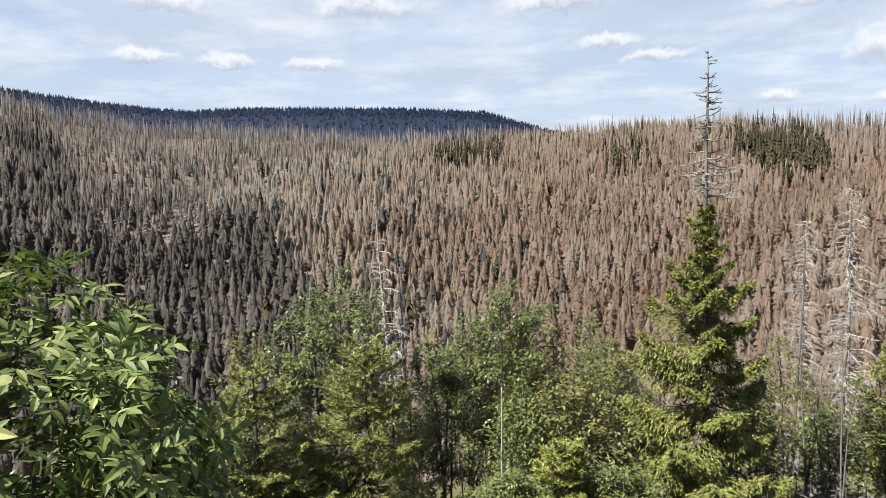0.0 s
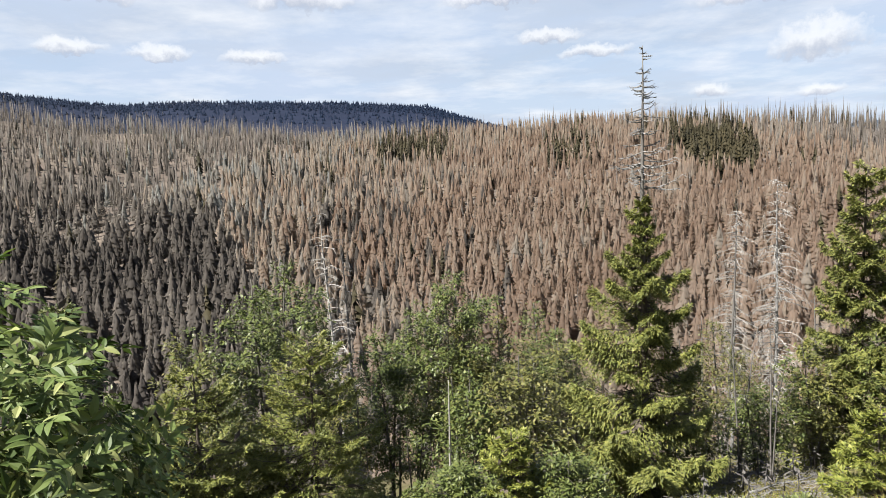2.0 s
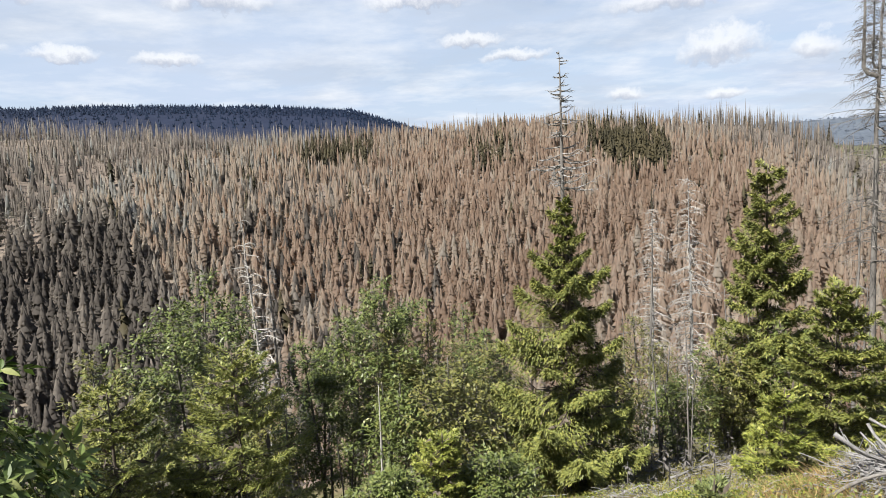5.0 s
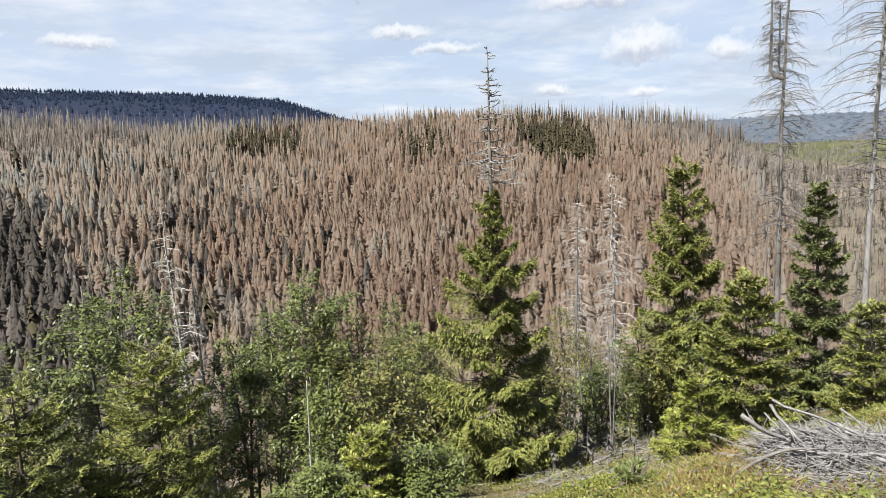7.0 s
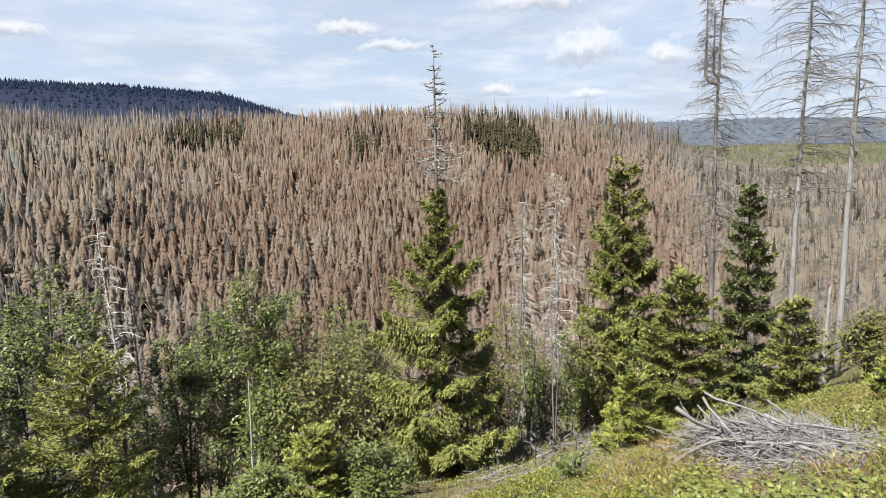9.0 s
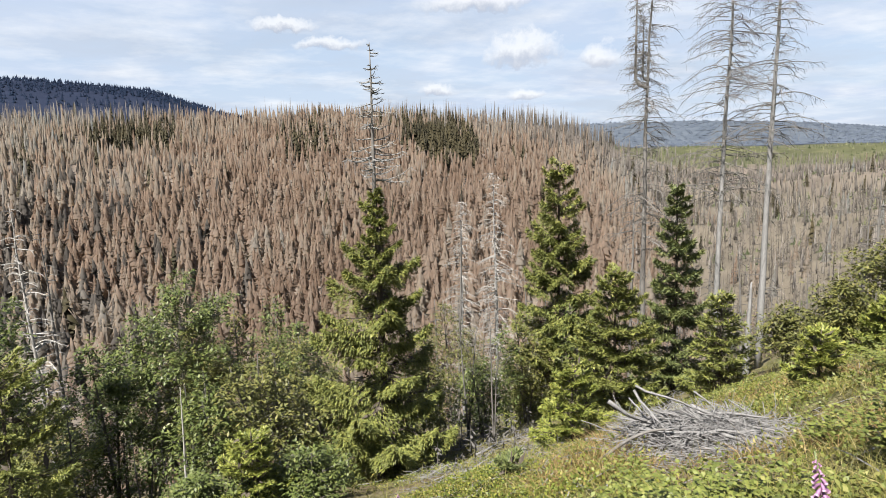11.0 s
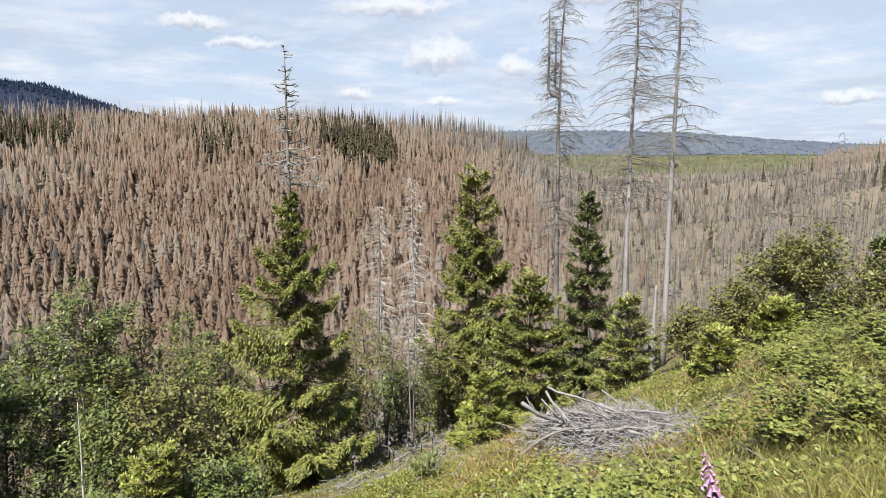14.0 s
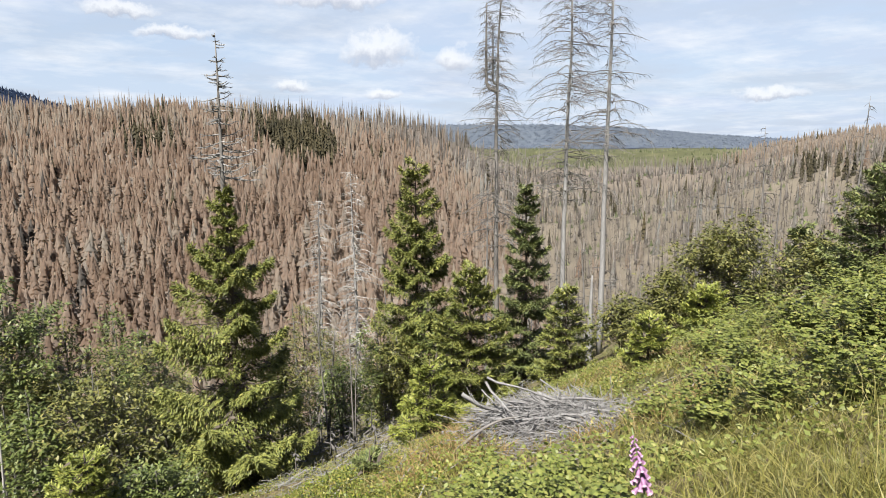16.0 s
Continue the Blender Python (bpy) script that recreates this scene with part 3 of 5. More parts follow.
def make_far_woods():
    rng = np.random.default_rng(11)
    full = [far_plume(rng, 9, 8, 10) for _ in range(12)]
    full_far = [far_plume(rng, 5, 6, 4) for _ in range(10)]
    bare = [far_conifer(rng, 0, 5, 0.9, 0.3, 17, 0.06, 0.12, 0.06) for _ in range(8)]
    bare_far = [far_conifer(rng, 1, 4, 0.4, 0.6, 10, 0.13, 0.15, 0.08) for _ in range(6)]
    dense = [far_conifer(rng, 8, 6, 1.0, 1.3, 10, 0.14, 0.02) for _ in range(4)]
    tiny = [far_conifer(rng, 3, 4, 1.0, 1.2, 0, 0.1, 0.0) for _ in range(4)]
    Pa, ra, aza = scatter(205, 480, -40, 80, 5.9, rng)
    Pb, rb, azb = scatter(480, 960, -40, 80, 7.3, rng)
    Pc, rc, azc = scatter(60, 205, 43, 80, 5.2, rng)
    Pd, rd, azd = scatter(70, 205, -40, 43, 6.6, rng)
    P, r, az = np.concatenate([Pa, Pb, Pc, Pd]), np.concatenate([ra, rb, rc, rd]), np.concatenate([aza, azb, azc, azd])
    n1, n2, u = smooth_noise(P[:, 0], P[:, 1], 60, 1), smooth_noise(P[:, 0], P[:, 1], 22, 4), rng.random(len(P))
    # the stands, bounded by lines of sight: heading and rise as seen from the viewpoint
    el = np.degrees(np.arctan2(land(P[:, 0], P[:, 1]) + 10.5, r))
    # shade is put into tree colour: stands below this line turn dark grey
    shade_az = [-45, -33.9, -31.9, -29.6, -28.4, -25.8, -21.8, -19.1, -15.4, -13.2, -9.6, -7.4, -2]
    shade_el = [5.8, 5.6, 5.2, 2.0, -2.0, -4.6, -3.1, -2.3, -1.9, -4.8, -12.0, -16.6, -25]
    shade_grey = np.clip((np.interp(az, shade_az, shade_el) - el + 2.2 * (n2 - 0.5)) / 1.5 + 0.5, 0, 1)
    crest = np.interp(az, [-45, -24, -22.2, -15.2, -11.8, -3.9, 8.6, 20, 24, 31, 36, 40, 44, 47, 50, 54], [-20, -6, -2.8, 0.9, 2.0, 2.8, 3.6, 4.2, 3.2, 2.2, 1.2, 0.0, -2.5, -5, -10, -25])
    grey = np.clip((el - crest + 1.2 * (n1 - 0.5)) / 1.4 + 0.5, 0.03, 1) * np.where(az > 43, 0.86, 0.92)
    browncap = np.clip((az - 61) / 3, 0, 1) * np.clip((el + 1.0 - 0.14 * np.clip(az - 63, 0, 12)) / 0.5, 0, 1)
    grey = grey * (1 - 0.85 * browncap)
    shade_grey = np.maximum(shade_grey, 0.42 * np.exp(-((az + 3) / 9) ** 2) * np.clip((2 - el) / 4, 0, 1) * (0.3 + n1))
    shade_grey = np.maximum(shade_grey, 0.28 * np.clip((-12 - az) / 6, 0, 1) * np.clip((3.5 - el) / 3, 0, 1))
    green = 0.006 + 0.95 * np.exp(-((az - 2.2) / 3.2) ** 4 - ((el - 2.0) / 0.8) ** 2) + 0.5 * np.exp(-((az + 4.9) / 0.6) ** 2 - ((el - 1.2) / 0.7) ** 2) \
        + 0.75 * np.exp(-((az - 16.2) / 1.7) ** 4 - ((el - 1.5) / 0.8) ** 2) + 1.2 * np.exp(-((az - 28.0 - 0.9 * (1.2 - el)) / 2.7) ** 4 - ((el - 1.2) / 1.5) ** 4) \
        + 0.8 * np.exp(-((az - 35.1) / 0.9) ** 2 - ((el + 0.3) / 0.6) ** 2) + 0.10 * np.exp(-((az - 52) / 7) ** 2 - ((el + 3.2) / 1.2) ** 2) \
        + 0.6 * np.clip((az - 68.5) / 2, 0, 1) * np.exp(-((el + 0.7) / 0.5) ** 2)
    gap = 0.02 + 0.18 * np.clip((az - 44) / 6, 0, 1) * (1 - browncap) * np.clip((r - 150) / 120, 0.1, 1) + 0.25 * np.exp(-((az + 20) / 3) ** 2 - ((el - 0.2) / 0.8) ** 2) \
        + 0.35 * np.clip((az - 66) / 3, 0, 1) * np.clip((-0.8 - el) / 0.5, 0, 1)
    meadow = (az > 43) & (az < 66) & (r > 800)
    keep = (u > gap * (0.5 + n2)) & ~(meadow & (rng.random(len(P)) > 0.38))
    v = rng.random(len(P))
    kind = np.where(v < green, 3, np.where(rng.random(len(P)) < shade_grey, 2, np.where(rng.random(len(P)) < grey, 1, 0)))
    h = rng.normal(21.5, 4.0, len(P)).clip(9, 30) * np.where(az > 43, 1.0, np.interp(r, [205, 640, 860], [0.68, 0.70, 0.90])) * (0.85 + 0.3 * n2) * np.where(az > 43, np.interp(az, [43, 52], [0.8, 0.5]), 1.0)
    h = h * np.where(az > 43, np.interp(r, [60, 130, 205], [0.30, 0.5, 0.9]), np.interp(r, [60, 130, 205], [0.35, 0.6, 1.0]))
    rad = h * np.where(az > 43, 0.21, np.interp(r, [450, 700, 850], [0.30, 0.24, 0.16])) * rng.uniform(0.85, 1.2, len(P))
    worn = 0.75 * np.clip((10 - az + 14 * (n1 - 0.5)) / 24, 0, 1) + 0.5 * np.clip((el - crest + 2.5) / 3, 0, 1) + 0.35 * np.clip((az - 38) / 8, 0, 1)
    tint = np.clip(0.22 + rng.normal(0, 0.15, len(P)) + 0.5 * (n2 - 0.5) + 0.55 * np.clip(worn, 0, 1.2) * (kind == 0), 0, 1)
    tint = np.where(browncap > 0.5, 0.35 + 0.3 * rng.random(len(P)), tint)
    close = r < 480
    for k, nm, pr, mats, lab in (
            (0, "brown_spruce_forest", (full, full_far), [M_FAR_BROWN, M_FAR_BROWN], "dead spruces with dry brown needles covering the hillside"),
            (1, "bare_spruce_forest", (bare, bare_far), [M_FAR_GREY, M_FAR_GREY], "bare grey dead spruces standing along the ridges"),
            (2, "shade_grey_spruce_forest", (full, full_far), [M_FAR_SHADE_GREY, M_FAR_SHADE_GREY], "dead spruces filling the valley, their shade put into a dark grey colour"),
            (3, "green_spruce_stand", (dense, dense), [M_BARK, M_FAR_GREEN], "surviving dark green spruces among the dead ones")):
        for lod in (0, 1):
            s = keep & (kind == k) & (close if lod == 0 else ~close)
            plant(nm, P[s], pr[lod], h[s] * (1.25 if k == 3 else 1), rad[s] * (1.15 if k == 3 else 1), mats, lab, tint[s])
    P, r, az = scatter(110, 420, 43.5, 80, 8.5, rng)
    plant("bare_spruce_forest", P, bare, rng.uniform(5, 13, len(P)), rng.uniform(1.0, 2.0, len(P)), [M_FAR_GREY, M_FAR_GREY], "bare grey dead spruces on the valley side", np.clip(rng.normal(0.7, 0.2, len(P)), 0, 1))
    # scrub on the lower slope between the dead stems
    P, r, az = scatter(26, 190, 22, 80, 3.0, rng)
    s = rng.random(len(P)) < np.clip(1.2 - r / 130, 0.12, 0.85) * (0.35 + smooth_noise(P[:, 0], P[:, 1], 9, 2))
    g = rng.random(len(P)) < 0.3
    hh = rng.uniform(0.8, 2.6, len(P))
    plant("dead_scrub", P[s & ~g], bare, hh[s & ~g] * 1.3, hh[s & ~g] * 0.55, [M_FAR_GREY, M_FAR_GREY], "grey dead scrub on the lower slope")
    plant("green_scrub", P[s & g], dense, hh[s & g], hh[s & g] * 0.5, [M_BARK, M_SCRUB], "low green scrub on the lower slope")
    P, r, az = scatter(190, 780, 42, 80, 6.5, rng)
    s = rng.random(len(P)) < 0.55
    g = rng.random(len(P)) < 0.35
    hh = rng.uniform(2.0, 6.0, len(P))
    plant("dead_scrub", P[s & ~g], bare_far, hh[s & ~g] * 1.5, hh[s & ~g] * 0.6, [M_FAR_GREY, M_FAR_GREY], "grey dead scrub in the valley")
    plant("green_scrub", P[s & g], tiny, hh[s & g] * 0.7, hh[s & g] * 0.6, [M_BARK, M_SCRUB], "low green scrub in the valley")
    P, r, az = scatter(11.5, 28, 22, 40, 0.7, rng)
    s = (rng.random(len(P)) < np.clip((38 - az) / 8, 0.15, 0.6)) & (np.abs(az - 21.9) > 3.5)
    hh = rng.uniform(0.3, 1.2, len(P)) * np.clip(r / 16, 0.6, 1.1)
    plant("dead_scrub", P[s], bare, hh[s], hh[s] * 0.5, [M_TWIG, M_TWIG], "grey dead brushwood under the trees")
    # low bushes on the far clearing
    P, r, az = scatter(790, 1320, 42, 67, 10, rng)
    s = rng.random(len(P)) < 0.75 * smooth_noise(P[:, 0], P[:, 1], 40, 3) ** 0.7
    plant("clearing_bushes", P[s], tiny, rng.uniform(2.5, 7, s.sum()), rng.uniform(2.0, 4.5, s.sum()), [M_BARK, M_SCRUB], "green bushes on the distant clearing")
    # single survivors standing over the dead ones
    for a, d, hh, rr, nm in ((-15.5, 655, 26, 7.5, "lone_tree"), (-10.4, 640, 29, 3.6, "lone_spruce"), (-9.8, 645, 26, 3.4, "lone_spruce"), (-5.4, 640, 28, 3.4, "lone_spruce"), (-30.4, 600, 22, 4, "lone_spruce"), (29.7, 420, 17, 2.6, "lone_spruce"), (23.5, 400, 15, 2.4, "lone_spruce")):
        x, y, z = spot(a, d)
        V, F, M = dense[int(abs(a)) % 4]
        if nm == "lone_tree":
            zc = V[:, 2:3].clip(0, 1)
            V = np.hstack([V[:, :2] * np.sin(np.pi * (0.06 + 0.9 * zc)) * 0.9 / (1.12 - zc), V[:, 2:]])
        tree = thing(nm, (x, y, z), "single dark green tree among dead spruces", "tree", "single green trees on the hillside")
        for pn, k in (("trunk", 0), ("crown", 1)):
            sel = F[M == k]
            used, inv = np.unique(sel, return_inverse=True)
            part(pn, V[used] * np.array([rr, rr, hh]), inv.reshape(sel.shape), [M_BARK, M_FAR_GREEN][k:k + 1], tree, smooth=True)
    # the distant ridges, with haze painted into their blue colours
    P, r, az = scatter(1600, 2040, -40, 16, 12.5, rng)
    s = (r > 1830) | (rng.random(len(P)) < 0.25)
    plant("dark_ridge_forest", P[s], tiny, rng.uniform(7, 12, s.sum()), rng.uniform(6, 8.5, s.sum()), [M_FAR_HAZE_BLUE, M_FAR_HAZE_BLUE], "dark living spruce forest on the distant ridge, haze painted in as blue", np.full(s.sum(), 0.4))
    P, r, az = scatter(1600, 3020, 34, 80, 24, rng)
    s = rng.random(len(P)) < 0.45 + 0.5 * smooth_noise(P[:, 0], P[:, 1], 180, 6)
    plant("distant_plateau_forest", P[s], tiny, rng.uniform(3, 6, s.sum()), rng.uniform(12, 18, s.sum()), [M_FAR_HAZE_PALE, M_FAR_HAZE_PALE], "spruce forest on the distant plateau, haze put into its pale blue colour", rng.uniform(0.2, 0.6, s.sum()))


make_far_woods()


# ---------------------------------------------------------------- trees that stand near
def spruce(name, az, d, h, rad, seed, label, needles, bare_top=0.0, density=1.0, group="", low=0.02, hang=0.5, steps=0.30, shape=0.8):
    rng = np.random.default_rng(seed)
    x, y, z = spot(az, d)
    ob = thing(name, (x, y, z - 0.1), label, "tree", group)
    n = 14
    zz = np.linspace(0, h, n)
    bend = np.cumsum(rng.normal(0, 0.012 * h / n, (n, 2)), axis=0)
    line = np.column_stack([bend, zz])
    r0 = 0.009 * h + 0.012
    girth = r0 * (1 - zz / h) ** 0.8 + 0.008
    if bare_top:
        up = zz > h - bare_top - h / n
        part("trunk", *tube(line[~up], girth[~up], 8), [M_BARK], ob, smooth=True)
        part("dead_leader", *tube(line[np.roll(up, -1) | up], girth[np.roll(up, -1) | up], 8), [M_BARK_DEAD], ob, "bleached grey dead leader", smooth=True)
    else:
        part("trunk", *tube(line, girth, 8), [M_BARK], ob, smooth=True)
    wood, leaf = Bag(), Bag()
    fine = min(1.22, max(0.62, d / 19))
    live = h - bare_top
    hh = h * low + 0.15
    bare_bag = Bag()
    while hh < h - 0.1:
        f = hh / live
        n = (rng.integers(4, 7) if bare_top else rng.integers(5, 8)) if hh < live else rng.integers(4, 8)
        a0 = rng.random() * 6.28
        for k in range(n):
            a = a0 + k * 6.28 / n + rng.normal(0, 0.22)
            z0 = min(max(hh + rng.normal(0, steps * 0.5), 0.05), h - 0.05)
            c = np.array([np.interp(z0, zz, line[:, 0]), np.interp(z0, zz, line[:, 1]), z0])
            out = np.array([math.cos(a), math.sin(a), 0.0])
            if z0 > live - 0.25:
                q0 = max(1 - (z0 - live) / max(bare_top, 0.3), 0.0)
                L = (0.10 + 0.34 * rad * q0 ** 0.9) * rng.uniform(0.45, 1.2)
                t = np.linspace(0, 1, 6)
                pts = c + out * (L * t)[:, None] + np.array([0, 0, 1.0]) * (L * (rng.uniform(-0.35, 0.1) * t + rng.uniform(0.05, 0.35) * t ** 3))[:, None]
                pts = pts + np.array([-out[1], out[0], 0.0]) * (0.10 * L * np.sin(3 * t + a) * t)[:, None]
                if bare_top:
                    bare_bag.add(*tube(pts, 0.014 * (1 - 0.75 * t) + 0.004, 4, False))
                    for q in range(3 + int(16 * L)):
                        e = pts[1 + rng.integers(0, 5)]
                        s = np.array([-out[1], out[0], 0]) * rng.choice([-1, 1])
                        dv = (out * 0.5 + s * rng.uniform(0.3, 0.9) + np.array([0, 0, rng.uniform(-0.55, 0.15)])) * (0.05 + L * rng.uniform(0.12, 0.3))
                        bare_bag.add(*tube([e, e + dv * 0.6, e + dv + np.array([0, 0, 0.02])], [0.007, 0.005, 0.0025], 3, False))
                    continue
            g = max(1 - f, 0.0)
            L = (rad * g ** shape * (rng.uniform(0.55, 1.2) if bare_top else rng.uniform(0.72, 1.18)) + 0.12)
            if bare_top and f > 0.72:
                L *= rng.uniform(0.6, 1.15) * float(np.interp(f, [0.7, 0.77, 0.81, 1.0], [1.0, 0.95, 0.5, 0.32]))
            t = np.linspace(0, 1, 6)
            rise = 0.55 * f ** 2 - 0.32 * (1 - f)
            zc = L * (rise * t - 0.10 * np.sin(np.pi * t) * (1 - f) + (0.22 - 0.1 * f) * t ** 3)
            pts = c + out * (L * t)[:, None]
            pts[:, 2] += zc
            wood.add(*tube(pts, 0.010 * (0.4 + L * 0.5) * (1 - 0.85 * t) + 0.003, 3, False), 0)
            q = (3 + int(6 * L)) if bare_top else 2 + int(2 * L)
            s = rng.uniform(0.06, 0.6, q)
            P = np.stack([np.interp(s, t, pts[:, i]) for i in range(3)], -1)
            D = rng.normal(0, 1, (q, 3)) * np.array([1, 1, 0.7]) + out * 0.5 - np.array([0, 0, 0.3])
            wood.add(*slips(P, D, rng.normal(0, 1, (q, 3)), rng.uniform(0.2, 0.42, q) * (0.6 + 0.3 * L), rng.uniform(0.05, 0.10, q), 0.5), 0)
            m = int(density * (38 + 205 * L + 68 * L * L) * 1.05 / fine ** 1.6)
            s = rng.random(m) ** 0.62 * 0.98 + 0.02
            P = np.stack([np.interp(s, t, pts[:, i]) for i in range(3)], -1)
            side = np.array([-out[1], out[0], 0.0])
            sg = rng.choice([-1.0, 1.0], m)
            half = 0.42 * L * (1.02 - s) ** 0.75 * (0.25 + 0.75 * np.minimum(1, s / 0.35)) + 0.03
            v = rng.random(m) ** 0.8
            P = P + side * (sg * half * v)[:, None] + out * (half * v * 0.45)[:, None]
            P[:, 2] -= hang * (0.75 * half * v ** 1.4 + rng.random(m) ** 1.6 * (0.06 + 0.13 * L)) + 0.02 * rng.random(m)
            D = out * (0.55 + 0.3 * rng.random(m))[:, None] + side * (sg * (0.25 + 0.6 * v))[:, None]
            D = D + rng.normal(0, 0.42, (m, 3))
            D[:, 2] += -hang * rng.uniform(0.1, 1.4, m) + 0.12 + 0.5 * f
            S = np.cross(D, np.array([0, 0, 1.0])) + rng.normal(0, 0.35, (m, 3))
            ln = fine * rng.uniform(0.10, 0.20, m) * (0.78 + 0.10 * min(L, 2))
            leaf.add(*slips(P, D, S, ln, fine * rng.uniform(0.030, 0.050, m), 0.35), 1)
        hh += steps * rng.uniform(0.75, 1.3) * (0.5 if f > (0.7 if bare_top else 1.0) else 1.0) * (0.6 + 0.4 * min(1, h / 8))
    b = Bag()
    for src in (wood, leaf):
        if src.n:
            V, F, M = src.arrays()
            b.v.append(V), b.f.append(F + b.n), b.m.append(M)
            b.n += len(V)
    V, F, M = b.arrays()
    part("crown", V, F, [M_BARK, needles], ob, "", M)
    if bare_bag.n:
        V, F, M = bare_bag.arrays()
        tagged(part("bare_top", V, F, [M_BARK_PALE], ob, "bare grey dead branches at the top"), kind="stuff")
    return ob


def broadleaf(name, az, d, h, rad, seed, label, leaves, stems=1, low=0.25, density=1.0, size=1.0, group="", category="tree", top=0.55, spread=0.08):
    """A young rowan or a bush: stems, limbs and tufts of long narrow leaves round the twig ends."""
    rng = np.random.default_rng(seed)
    x, y, z = spot(az, d)
    ob = thing(name, (x, y, z - 0.1), label, category, group)
    limbs, ends = Bag(), []
    for s in range(stems):
        off = rng.normal(0, spread * rad, 2) if stems > 1 else np.zeros(2)
        n = 8
        t = np.linspace(0, 1, n)
        hs = h * (1 if s == 0 else rng.uniform(0.72, 0.97))
        lean = rng.normal(0, 0.05 if stems == 1 else 0.10, 2)
        line = np.column_stack([off[0] + lean[0] * hs * t + 0.05 * np.sin(3 * t + s), off[1] + lean[1] * hs * t + 0.05 * np.cos(2.5 * t + s), hs * t * 0.96])
        part("trunk", *tube(line, (0.007 * hs + 0.012) * (1 - 0.85 * t) + 0.004, 7), [M_BARK_ROWAN], ob, smooth=True)
        for k in range(int(27 * (1 + hs / 6))):
            f = low + (0.98 - low) * rng.random() ** 0.85
            c = np.array([np.interp(f, t, line[:, i]) for i in range(3)])
            a = rng.random() * 6.28
            q = (f - low) / (1 - low)
            env = np.clip(np.sin(np.pi * np.clip(q, 0.03, 1) ** top), 0.12, 1) * (1 if q < 0.85 else 0.75)
            L = rad * env * rng.uniform(0.5, 1.2)
            up = rng.uniform(0.25, 0.75)
            tt = np.linspace(0, 1, 5)
            out = np.array([math.cos(a), math.sin(a), 0])
            pts = c + out * (L * tt)[:, None]
            pts[:, 2] += L * (up * tt - 0.15 * tt ** 2)
            limbs.add(*tube(pts[::2], (0.012 * (0.3 + 0.5 * L) * (1 - 0.8 * tt) + 0.003)[::2], 3, False))
            for e in range(3 + int(9 * L)):
                u = rng.uniform(0.3, 1.0)
                e0 = np.array([np.interp(u, tt, pts[:, i]) for i in range(3)])
                dv = out * rng.uniform(0.2, 0.9) + rng.normal(0, 0.55, 3) + np.array([0, 0, 0.25])
                e1 = e0 + dv / np.linalg.norm(dv) * rng.uniform(0.08, 0.34) * (0.6 + 0.4 * L)
                if e % 3 == 0:
                    limbs.add(*tube([e0, e1], [0.005, 0.002], 3, False))
                ends.append((*e1, *(dv / np.linalg.norm(dv))))
    V, F, M = limbs.arrays()
    tagged(part("limb", V, F, [M_BARK_ROWAN], ob), kind="stuff")
    E = np.array(ends)
    per = max(4, int(6.5 * density))
    P = np.repeat(E[:, :3], per, axis=0)
    A = np.repeat(E[:, 3:], per, axis=0)
    m = len(P)
    D = rng.normal(0, 1, (m, 3)) + A * 0.7
    D[:, 2] = D[:, 2] * 0.45 + 0.05
    D = unit(D)
    P = P + D * 0.03 + rng.normal(0, 0.045, (m, 3)) * size
    D2 = D.copy()
    D2[:, 2] -= rng.uniform(0.0, 0.7, m)
    S = np.cross(D2, [0, 0, 1.0]) + rng.normal(0, 0.3, (m, 3))
    V, F = slips(P, D2, S, rng.uniform(0.08, 0.15, m) * size, rng.uniform(0.038, 0.062, m) * size, 0.5)
    part("crown", V, F, [leaves], ob)
    return ob


